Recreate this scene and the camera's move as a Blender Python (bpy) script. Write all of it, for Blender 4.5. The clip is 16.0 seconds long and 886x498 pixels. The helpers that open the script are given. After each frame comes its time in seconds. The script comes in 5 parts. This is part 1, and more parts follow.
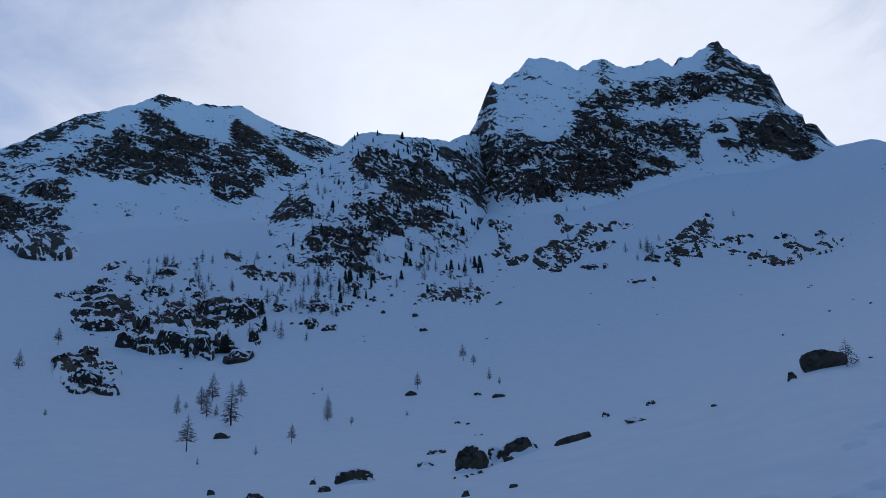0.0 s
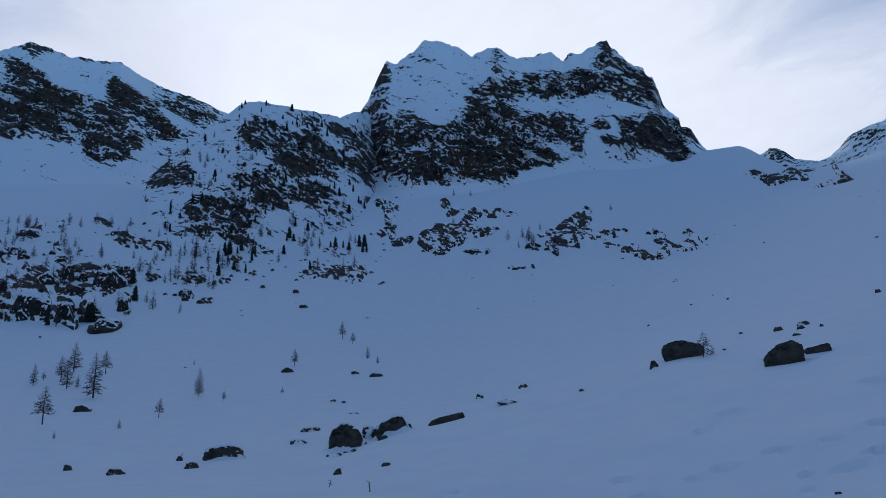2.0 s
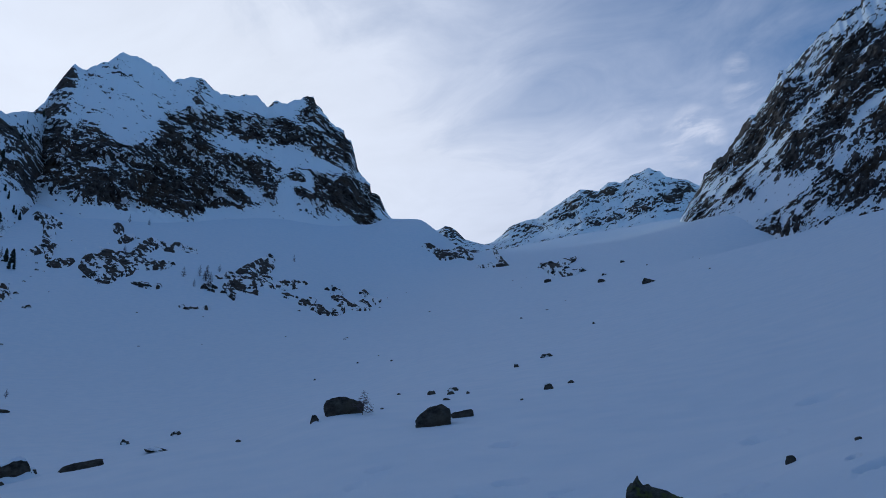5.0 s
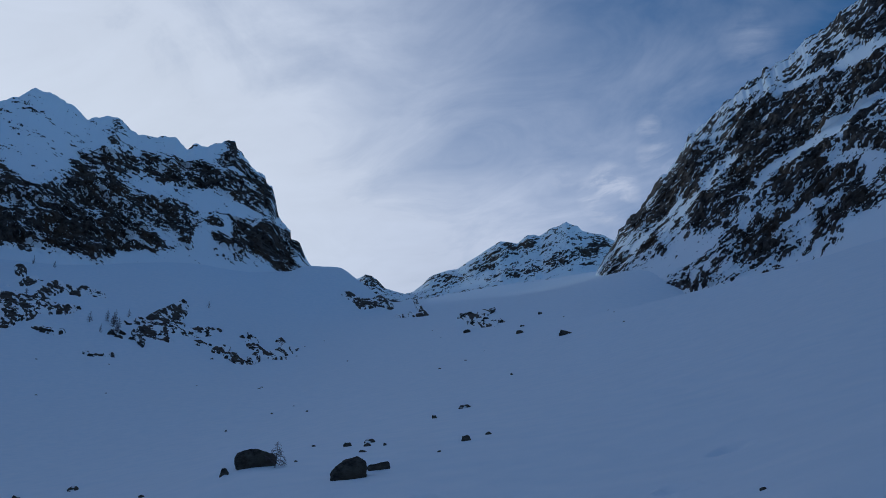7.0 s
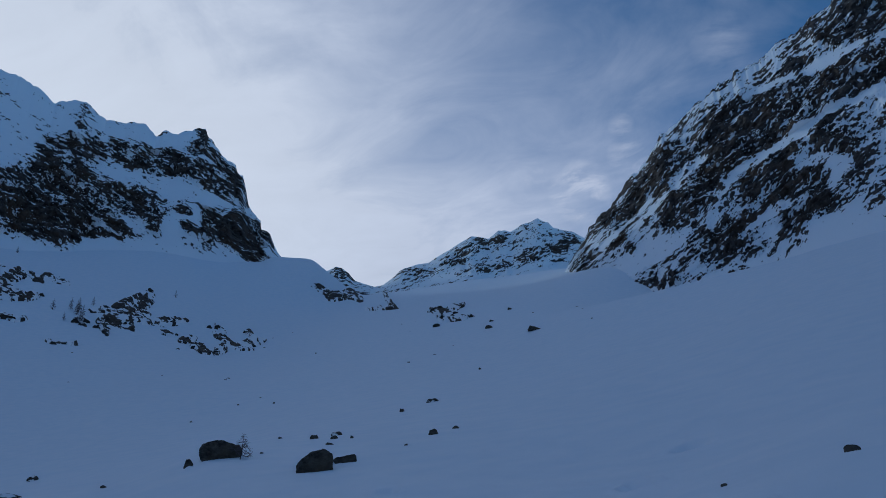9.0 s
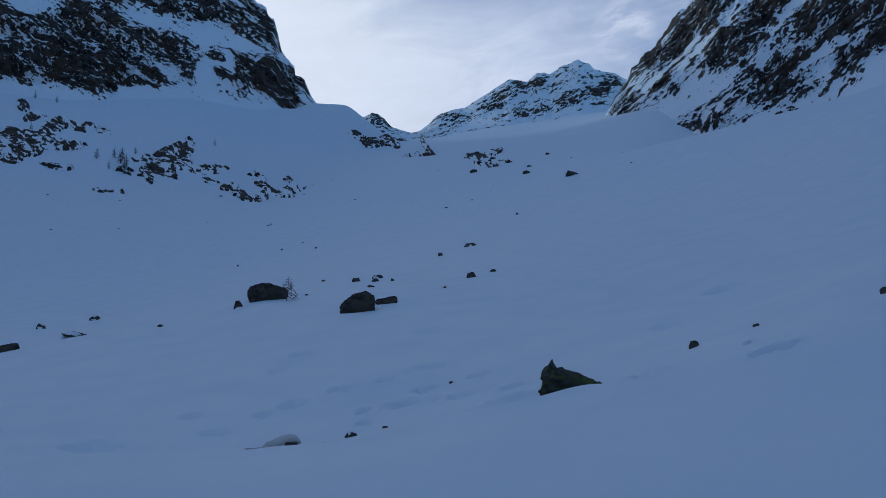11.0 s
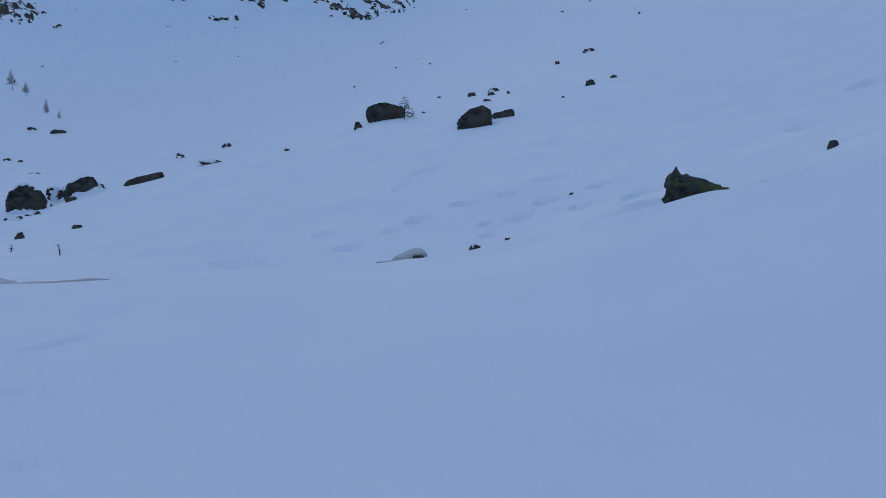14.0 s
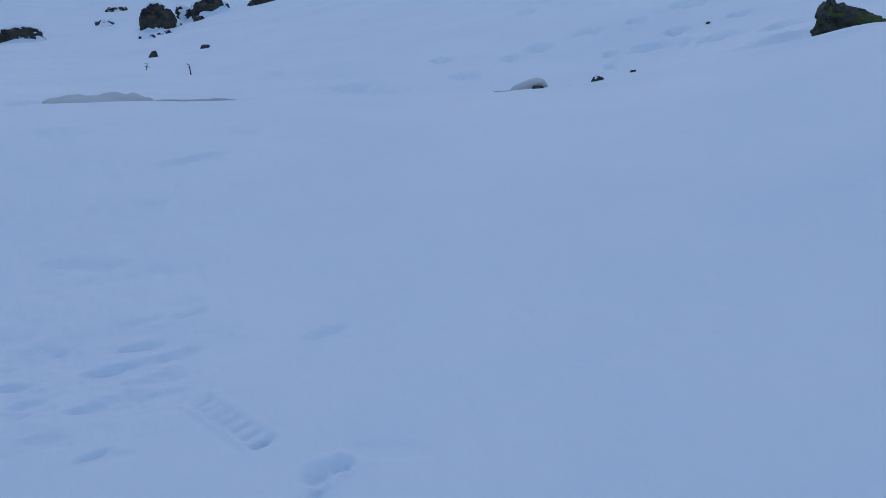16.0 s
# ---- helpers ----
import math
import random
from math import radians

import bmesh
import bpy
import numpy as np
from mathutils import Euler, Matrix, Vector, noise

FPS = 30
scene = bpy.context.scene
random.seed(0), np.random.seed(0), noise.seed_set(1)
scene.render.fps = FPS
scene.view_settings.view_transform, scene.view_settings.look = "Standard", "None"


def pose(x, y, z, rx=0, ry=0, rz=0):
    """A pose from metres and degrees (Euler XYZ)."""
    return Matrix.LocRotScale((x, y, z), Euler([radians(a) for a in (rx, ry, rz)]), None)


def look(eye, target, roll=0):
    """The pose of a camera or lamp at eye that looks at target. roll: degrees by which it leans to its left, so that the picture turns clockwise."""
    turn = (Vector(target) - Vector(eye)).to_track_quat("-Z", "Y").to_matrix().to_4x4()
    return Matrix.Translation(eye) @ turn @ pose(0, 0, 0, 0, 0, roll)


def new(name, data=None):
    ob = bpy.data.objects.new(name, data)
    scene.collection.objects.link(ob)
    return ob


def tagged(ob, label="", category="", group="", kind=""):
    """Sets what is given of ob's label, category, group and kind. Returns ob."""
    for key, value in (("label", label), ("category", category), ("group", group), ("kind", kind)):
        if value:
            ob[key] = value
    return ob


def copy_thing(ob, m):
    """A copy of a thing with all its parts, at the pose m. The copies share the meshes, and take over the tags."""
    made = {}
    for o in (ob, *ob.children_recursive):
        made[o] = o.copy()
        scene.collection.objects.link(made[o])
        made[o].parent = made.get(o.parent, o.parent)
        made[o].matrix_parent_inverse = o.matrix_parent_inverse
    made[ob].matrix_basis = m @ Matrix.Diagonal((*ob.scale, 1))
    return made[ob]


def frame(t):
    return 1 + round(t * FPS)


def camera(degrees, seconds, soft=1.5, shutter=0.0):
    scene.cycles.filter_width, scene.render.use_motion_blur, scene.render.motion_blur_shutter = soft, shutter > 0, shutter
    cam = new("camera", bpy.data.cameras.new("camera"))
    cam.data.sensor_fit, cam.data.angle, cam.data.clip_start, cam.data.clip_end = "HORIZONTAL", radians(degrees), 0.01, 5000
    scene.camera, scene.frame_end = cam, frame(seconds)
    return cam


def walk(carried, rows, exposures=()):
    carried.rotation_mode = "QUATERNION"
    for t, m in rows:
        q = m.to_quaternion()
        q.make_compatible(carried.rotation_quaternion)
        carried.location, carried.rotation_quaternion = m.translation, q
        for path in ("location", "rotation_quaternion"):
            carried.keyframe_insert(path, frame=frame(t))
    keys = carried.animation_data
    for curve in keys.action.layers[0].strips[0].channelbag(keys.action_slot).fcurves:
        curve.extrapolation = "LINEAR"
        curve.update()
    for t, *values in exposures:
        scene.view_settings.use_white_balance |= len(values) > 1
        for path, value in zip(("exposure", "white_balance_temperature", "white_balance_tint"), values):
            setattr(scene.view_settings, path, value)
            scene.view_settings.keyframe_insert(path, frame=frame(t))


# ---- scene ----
cam = camera(59.8, 16.0, soft=0.65)
EYE = 1.6
# seconds, then the camera's tilt, lean and turn in degrees: one person turning on the spot
TURNS = [
    (0.0, 106.98, 2.37, 0.64), (0.5, 106.64, 2.18, -1.99), (1.0, 105.12, 1.43, -5.65), (1.5, 103.6, 2.05, -7.53),
    (2.0, 105.18, 1.71, -8.44), (2.5, 106.77, 1.96, -11.14), (3.0, 108.15, 1.72, -13.13), (3.5, 106.99, 0.49, -19.7),
    (4.0, 106.66, 0.81, -26.67), (6.5, 111.1, 1.17, -37.12), (7.0, 111.91, 1.61, -39.03), (7.5, 113.03, 1.3, -39.73),
    (8.0, 113.8, 0.87, -41.27), (10.5, 103.16, 1.18, -39.77), (11.0, 100.03, 0.98, -38.69), (11.5, 97.69, 1.05, -37.95),
    (12.0, 95.95, 1.73, -36.91), (12.5, 93.36, 2.24, -35.12), (13.0, 91.16, 2.44, -33.83), (13.5, 88.85, 2.6, -32.12),
    (14.0, 86.58, 2.96, -29.81), (14.5, 83.19, 2.47, -26.84), (15.0, 80.23, 2.72, -24.58), (15.5, 77.11, 2.07, -22.95),
    (16.0, 74.42, 1.74, -20.99),
]
EXPOSURES = [(0.0, 0.01, 5270, -7), (3.5, 0.02, 5230, -7), (7.0, -0.4, 4970, -9), (8.0, -0.45, 4960, -9), (10.5, -0.24, 5010, -9), (11.0, -0.15, 5070, -9), (12.0, 0.03, 5260, -6), (12.5, 0.56, 5650, -4), (14.0, 0.79, 5720, -6), (16.0, 0.89, 5730, -7)]
walk(cam, [(t, pose(0, 0, EYE, rx, ry, rz)) for t, rx, ry, rz in TURNS], EXPOSURES)

# ---- sky and sun: thin bright cloud towards the hidden sun, clear blue elsewhere ----
SUN_BEARING, SUN_HEIGHT = -8.0, 17.5
world = bpy.data.worlds.new("world")
scene.world = world
world.use_nodes = True
wn = world.node_tree
wn.nodes.clear()


def wnode(kind, **given):
    n = wn.nodes.new(kind)
    for key, value in given.items():
        if key in n.inputs:
            n.inputs[key].default_value = value
    return n


def wmath(op, a, b=None, clamp=False):
    n = wn.nodes.new("ShaderNodeMath")
    n.operation, n.use_clamp = op, clamp
    for slot, v in ((0, a), (1, b)):
        if v is None:
            continue
        if isinstance(v, (int, float)):
            n.inputs[slot].default_value = v
        else:
            wn.links.new(v, n.inputs[slot])
    return n.outputs[0]


sky = wn.nodes.new("ShaderNodeTexSky")
sky.sky_type, sky.sun_disc = "NISHITA", False
sky.sun_elevation, sky.sun_rotation = radians(SUN_HEIGHT), radians(SUN_BEARING)
sky.altitude, sky.air_density, sky.dust_density, sky.ozone_density = 2100, 1.0, 0.0, 4.0
coords = wn.nodes.new("ShaderNodeTexCoord")
way = coords.outputs["Generated"]
sun_way = (math.sin(radians(11)) * math.cos(radians(23)), math.cos(radians(11)) * math.cos(radians(23)), math.sin(radians(23)))
toward = wn.nodes.new("ShaderNodeVectorMath")
toward.operation = "DOT_PRODUCT"
wn.links.new(way, toward.inputs[0])
toward.inputs[1].default_value = sun_way
toward = wmath("MAXIMUM", toward.outputs["Value"], 0.0)
split = wn.nodes.new("ShaderNodeSeparateXYZ")
wn.links.new(way, split.inputs[0])
# cloud veil on a flat layer high above: coordinates spread with height
high = wmath("MAXIMUM", split.outputs["Z"], 0.08)
layer = wn.nodes.new("ShaderNodeCombineXYZ")
wn.links.new(wmath("DIVIDE", split.outputs["X"], high), layer.inputs[0])
wn.links.new(wmath("DIVIDE", split.outputs["Y"], high), layer.inputs[1])


def veil(scale, detail, rough, warp, off):
    mp = wn.nodes.new("ShaderNodeMapping")
    mp.inputs["Location"].default_value = (off, off * 0.7, 0)
    mp.inputs["Rotation"].default_value = (0, 0, 1.1)
    mp.inputs["Scale"].default_value = (1.0, 0.75, 1.0)
    wn.links.new(layer.outputs[0], mp.inputs[0])
    n = wnode("ShaderNodeTexNoise", Scale=scale, Detail=detail, Roughness=rough, Distortion=warp)
    wn.links.new(mp.outputs[0], n.inputs["Vector"])
    return n.outputs["Fac"]


soft_cloud = veil(1.1, 6.0, 0.55, 0.5, 3.1)
wisps = veil(3.2, 7.0, 0.6, 0.8, 7.7)
tatters = veil(7.0, 6.0, 0.6, 0.6, 1.3)
near_sun = wmath("POWER", toward, 6.0)
spread = wn.nodes.new("ShaderNodeVectorMath")
spread.operation = "DOT_PRODUCT"
wn.links.new(way, spread.inputs[0])
spread.inputs[1].default_value = (math.sin(radians(6)) * 0.9, math.cos(radians(6)) * 0.9, 0.43)
wide_sun = wmath("POWER", wmath("MAXIMUM", spread.outputs["Value"], 0.0), 3.0)
low_veil = wmath("POWER", wmath("SUBTRACT", 1.0, high), 3.0)
cover = wmath("ADD", wmath("MULTIPLY", soft_cloud, 0.85), wmath("ADD", wmath("MULTIPLY", wisps, 0.5), wmath("ADD", wmath("MULTIPLY", wide_sun, 1.3), wmath("MULTIPLY", wmath("MULTIPLY", low_veil, toward), 1.3))))
cover = wmath("SUBTRACT", cover, 1.03, clamp=True)
cover = wmath("MULTIPLY", cover, 1.25, clamp=True)
# small torn wisps beside the crag: bearing, height angle, radius (degrees), thickness
for wa, we, wr, thick in [(53.2, 25.0, 2.4, 0.9), (57.0, 29.3, 1.0, 0.6), (57.3, 27.2, 1.6, 0.6), (65.8, 33.6, 2.2, 0.3), (49.8, 26.5, 1.3, 0.4)]:
    aim = wn.nodes.new("ShaderNodeVectorMath")
    aim.operation = "DOT_PRODUCT"
    wn.links.new(way, aim.inputs[0])
    aim.inputs[1].default_value = (math.sin(radians(wa)) * math.cos(radians(we)), math.cos(radians(wa)) * math.cos(radians(we)), math.sin(radians(we)))
    inside = wmath("SUBTRACT", 1.0, wmath("DIVIDE", wmath("SUBTRACT", 1.0, aim.outputs["Value"]), 1 - math.cos(radians(wr))), clamp=True)
    torn = wmath("MULTIPLY", wmath("SUBTRACT", tatters, 0.44, clamp=True), 3.2 * thick)
    cover = wmath("ADD", cover, wmath("MULTIPLY", inside, torn), clamp=True)
# faint haze away from the sun, mostly unseen, added to whiten the snow's light
cover = wmath("ADD", cover, wmath("MULTIPLY", wmath("SUBTRACT", 1.0, toward), 0.08), clamp=True)
cloud_light = wmath("ADD", wmath("MULTIPLY", near_sun, 0.36), wmath("ADD", 0.33, wmath("ADD", wmath("MULTIPLY", soft_cloud, 0.26), wmath("MULTIPLY", wisps, 0.16))))
tint = wn.nodes.new("ShaderNodeMix")
tint.data_type = "RGBA"
wn.links.new(near_sun, tint.inputs["Factor"])
tint.inputs[6].default_value, tint.inputs[7].default_value = (1.08, 0.94, 1.09, 1), (1.2, 1.0, 1.0, 1)
cloud = wn.nodes.new("ShaderNodeVectorMath")
cloud.operation = "SCALE"
wn.links.new(tint.outputs[2], cloud.inputs[0])
wn.links.new(cloud_light, cloud.inputs["Scale"])
clear = wn.nodes.new("ShaderNodeVectorMath")
clear.operation = "SCALE"
wn.links.new(sky.outputs[0], clear.inputs[0])
clear.inputs["Scale"].default_value = 0.125
both = wn.nodes.new("ShaderNodeMix")
both.data_type = "RGBA"
wn.links.new(cover, both.inputs["Factor"])
wn.links.new(clear.outputs[0], both.inputs[6])
wn.links.new(cloud.outputs[0], both.inputs[7])
ground_glow = wn.nodes.new("ShaderNodeBackground")
wn.links.new(both.outputs[2], ground_glow.inputs["Color"])
ground_glow.inputs["Strength"].default_value = 1.0
wout = wn.nodes.new("ShaderNodeOutputWorld")
wn.links.new(ground_glow.outputs[0], wout.inputs["Surface"])

sun = new("sun", bpy.data.lights.new("sun", "SUN"))
sun.data.energy, sun.data.angle, sun.data.color = 0.7, radians(5), (1.0, 0.95, 0.88)
sun_at = Vector((math.sin(radians(SUN_BEARING)) * math.cos(radians(SUN_HEIGHT)), math.cos(radians(SUN_BEARING)) * math.cos(radians(SUN_HEIGHT)), math.sin(radians(SUN_HEIGHT))))
sun.matrix_world = look(sun_at * 3000, (0, 0, 0))

# ---- materials ----
def shader(name):
    m = bpy.data.materials.new(name)
    m.use_nodes = True
    nt = m.node_tree
    return m, nt, nt.nodes["Principled BSDF"]


def tex(nt, scale, detail=4.0, rough=0.55, stretch=(1, 1, 1), turn=(0, 0, 0), coord="Object"):
    c = nt.nodes.new("ShaderNodeTexCoord")
    mp = nt.nodes.new("ShaderNodeMapping")
    mp.inputs["Scale"].default_value = stretch
    mp.inputs["Rotation"].default_value = turn
    nt.links.new(c.outputs[coord], mp.inputs[0])
    n = nt.nodes.new("ShaderNodeTexNoise")
    n.inputs["Scale"].default_value, n.inputs["Detail"].default_value, n.inputs["Roughness"].default_value = scale, detail, rough
    nt.links.new(mp.outputs[0], n.inputs["Vector"])
    return n.outputs["Fac"]


def ramp(nt, fac, stops):
    n = nt.nodes.new("ShaderNodeValToRGB")
    while len(n.color_ramp.elements) < len(stops):
        n.color_ramp.elements.new(0.5)
    for e, (at, col) in zip(n.color_ramp.elements, stops):
        e.position, e.color = at, (*col, 1) if len(col) == 3 else col
    nt.links.new(fac, n.inputs[0])
    return n.outputs[0]


def calc(nt, op, a, b, clamp=False):
    n = nt.nodes.new("ShaderNodeMath")
    n.operation, n.use_clamp = op, clamp
    for slot, v in ((0, a), (1, b)):
        if isinstance(v, (int, float)):
            n.inputs[slot].default_value = v
        else:
            nt.links.new(v, n.inputs[slot])
    return n.outputs[0]


def mixed(nt, fac, a, b):
    n = nt.nodes.new("ShaderNodeMix")
    n.data_type = "RGBA"
    for slot, v in ((0, fac), (6, a), (7, b)):
        if isinstance(v, tuple):
            n.inputs[slot].default_value = (*v, 1)
        elif isinstance(v, (int, float)):
            n.inputs[slot].default_value = v
        else:
            nt.links.new(v, n.inputs[slot])
    return n.outputs[2]


def bumped(nt, bsdf, heights, strength=1.0):
    """heights: pairs of a height field and its depth in metres."""
    total = None
    for h, depth in heights:
        v = calc(nt, "MULTIPLY", h, depth)
        total = v if total is None else calc(nt, "ADD", total, v)
    b = nt.nodes.new("ShaderNodeBump")
    b.inputs["Strength"].default_value, b.inputs["Distance"].default_value = strength, 1.0
    nt.links.new(total, b.inputs["Height"])
    nt.links.new(b.outputs[0], bsdf.inputs["Normal"])


SNOW_A, SNOW_B = (0.79, 0.84, 0.895), (0.86, 0.885, 0.92)


def snow_material(name, near):
    m, nt, b = shader(name)
    broad = tex(nt, 0.02 if not near else 0.35, 4)
    fine = tex(nt, 1.3 if not near else 6.0, 5, 0.6, (1, 0.6, 1))
    nt.links.new(mixed(nt, ramp(nt, broad, [(0.3, (0, 0, 0)), (0.7, (1, 1, 1))]), SNOW_A, SNOW_B), b.inputs["Base Color"])
    b.inputs["Roughness"].default_value = 0.75
    b.inputs["Specular IOR Level"].default_value = 0.25
    if near:
        bumped(nt, b, [(fine, 0.02), (tex(nt, 40, 3), 0.002), (tex(nt, 1.2, 4, 0.5, (1, 0.5, 1)), 0.06)], 0.6)
    else:
        bumped(nt, b, [(fine, 0.12), (tex(nt, 0.11, 4), 1.5)], 0.5)
    return m


def rock_material(name, grain, tones, snowed=True, edge=0.06, moss=0.0):
    """Dark weathered gneiss, with snow lying where the mesh's 'bare' value is low. grain: metres of one block."""
    m, nt, b = shader(name)
    s = 1.0 / grain
    strata = tex(nt, s, 6, 0.65, (0.9, 0.9, 1.2), (0.25, 0.18, 0.4))
    blotch = tex(nt, s * 0.22, 3, 0.5)
    speck = tex(nt, s * 3.2, 4, 0.7)
    rock = mixed(nt, ramp(nt, strata, [(0.38, (0, 0, 0)), (0.66, (1, 1, 1))]), tones[0], tones[1])
    rock = mixed(nt, ramp(nt, blotch, [(0.45, (0, 0, 0)), (0.7, (0.75, 0.75, 0.75))]), rock, tones[2])
    rock = mixed(nt, ramp(nt, speck, [(0.62, (0, 0, 0)), (0.75, (0.5, 0.5, 0.5))]), rock, tones[1])
    if moss:
        rock = mixed(nt, ramp(nt, tex(nt, s * 0.8, 5, 0.6), [(0.5, (0, 0, 0)), (0.64, (moss, moss, moss))]), rock, (0.10, 0.115, 0.025))
    if snowed:
        at = nt.nodes.new("ShaderNodeAttribute")
        at.attribute_name = "bare"
        v = calc(nt, "ADD", at.outputs["Fac"], calc(nt, "MULTIPLY", calc(nt, "SUBTRACT", strata, 0.5), 0.45))
        v = calc(nt, "ADD", v, calc(nt, "MULTIPLY", calc(nt, "SUBTRACT", speck, 0.5), 0.55))
        mask = ramp(nt, v, [(0.5 - edge / 2, (0, 0, 0)), (0.5 + edge / 2, (1, 1, 1))])
        # paler than the ground snow: stronger light on the heights is put into it
        col = mixed(nt, mask, mixed(nt, blotch, (0.88, 0.895, 0.92), (0.93, 0.935, 0.945)), rock)
        nt.links.new(calc(nt, "SUBTRACT", 0.9, calc(nt, "MULTIPLY", mask, 0.05)), b.inputs["Roughness"])
        relief = calc(nt, "MULTIPLY", mask, strata)
        bumped(nt, b, [(relief, grain * 0.5), (speck, grain * 0.04)], 0.8)
    else:
        col = rock
        b.inputs["Roughness"].default_value = 0.88
        bumped(nt, b, [(strata, grain * 0.35), (speck, grain * 0.05)], 0.8)
    b.inputs["Specular IOR Level"].default_value = 0.25
    nt.links.new(col, b.inputs["Base Color"])
    return m


def plain_material(name, a, c, scale, depth, rough=0.9):
    m, nt, b = shader(name)
    n = tex(nt, scale, 4, 0.6, (1, 1, 0.3))
    nt.links.new(mixed(nt, n, a, c), b.inputs["Base Color"])
    b.inputs["Roughness"].default_value = rough
    b.inputs["Specular IOR Level"].default_value = 0.2
    bumped(nt, b, [(n, depth)], 0.6)
    return m


SNOW = snow_material("wind_packed_snow", True)
CAP_SNOW = snow_material("snow_cap", True)
CLIFF = rock_material("snowed_cliff", 6.0, ((0.019, 0.016, 0.015), (0.118, 0.098, 0.082), (0.088, 0.058, 0.036)))
CRAG = rock_material("snowed_crag", 3.0, ((0.017, 0.015, 0.013), (0.098, 0.083, 0.066), (0.07, 0.05, 0.032)))
CRAG_BARE = rock_material("knob_rock", 2.2, ((0.012, 0.011, 0.010), (0.062, 0.055, 0.046), (0.046, 0.036, 0.024)), edge=0.1)
BOULDER = rock_material("boulder_rock", 0.5, ((0.018, 0.017, 0.015), (0.10, 0.09, 0.074), (0.066, 0.054, 0.036)), edge=0.12)
# greyer snow for the lip fronts: their shade is put into the colour
SHADED_SNOW = plain_material("shaded_grey_snow", (0.60, 0.58, 0.57), (0.74, 0.72, 0.71), 3, 0.04)
MOSSY = rock_material("mossy_rock", 0.16, ((0.02, 0.022, 0.018), (0.10, 0.098, 0.085), (0.05, 0.054, 0.03)), snowed=False, moss=0.9)
LARCH_BARK = plain_material("larch_bark", (0.04, 0.032, 0.029), (0.085, 0.068, 0.06), 6, 0.02)
LARCH_TWIG = plain_material("larch_twigs", (0.075, 0.058, 0.062), (0.14, 0.11, 0.115), 9, 0.01)
PINE_BARK = plain_material("pine_bark", (0.05, 0.04, 0.033), (0.1, 0.08, 0.065), 6, 0.02)
PINE_NEEDLE = plain_material("pine_needles", (0.018, 0.026, 0.02), (0.045, 0.058, 0.042), 5, 0.05)

# ---- the lie of the land ----
def hashed(i, j, k, seed):
    h = (i.astype(np.int64) * 374761393 + j.astype(np.int64) * 668265263 + k.astype(np.int64) * 2147483647 + seed * 144665) & 0xFFFFFFFF
    h = ((h ^ (h >> 13)) * 1274126177) & 0xFFFFFFFF
    return ((h ^ (h >> 16)) & 0xFFFF) / 65535.0


def vnoise(x, y, z, seed=0):
    """Smooth value noise, -1 to 1."""
    i, j, k = np.floor(x), np.floor(y), np.floor(z)
    a, b, c = x - i, y - j, z - k
    a, b, c = a * a * (3 - 2 * a), b * b * (3 - 2 * b), c * c * (3 - 2 * c)
    out = 0
    for di, wa in ((0, 1 - a), (1, a)):
        for dj, wb in ((0, 1 - b), (1, b)):
            for dk, wc in ((0, 1 - c), (1, c)):
                out = out + wa * wb * wc * hashed(i + di, j + dj, k + dk, seed)
    return out * 2 - 1


def fbm(x, y, z, octaves=5, rough=0.5, seed=0):
    out, amp, total = 0, 1.0, 0
    for o in range(octaves):
        out = out + amp * vnoise(x * 2**o + 17.3 * o, y * 2**o - 9.1 * o, z * 2**o + 5.7 * o, seed + o)
        total, amp = total + amp, amp * rough
    return out / total


def ridged(x, y, z, octaves=5, rough=0.5, seed=0):
    out, amp, total = 0, 1.0, 0
    for o in range(octaves):
        out = out + amp * (1 - np.abs(vnoise(x * 2**o + 3.3 * o, y * 2**o + 8.1 * o, z * 2**o - 2.7 * o, seed + o)))
        total, amp = total + amp, amp * rough
    return out / total


def curve(xk, yk, x):
    """Smooth monotone curve through the knots: yk is (knots,) or (knots, n) with x (n,)."""
    xk, yk, x = np.asarray(xk, float), np.asarray(yk, float), np.asarray(x, float)
    if yk.ndim == 1:
        yk = np.repeat(yk[:, None], x.size, 1)
    h = np.diff(xk)[:, None]
    d = np.diff(yk, axis=0) / h
    m = np.zeros_like(yk)
    same = d[1:] * d[:-1] > 0
    m[1:-1] = np.where(same, 2 * d[1:] * d[:-1] / np.where(same, d[1:] + d[:-1], 1), 0)
    m[0], m[-1] = d[0], d[-1]
    i = np.clip(np.searchsorted(xk, x) - 1, 0, len(xk) - 2)
    n = np.arange(x.size)
    t = np.clip((x - xk[i]) / h[i, 0], 0, 1)
    hh = h[i, 0]
    return (yk[i, n] * (1 + 2 * t) * (1 - t) ** 2 + m[i, n] * hh * t * (1 - t) ** 2
            + yk[i + 1, n] * t * t * (3 - 2 * t) + m[i + 1, n] * hh * t * t * (t - 1))


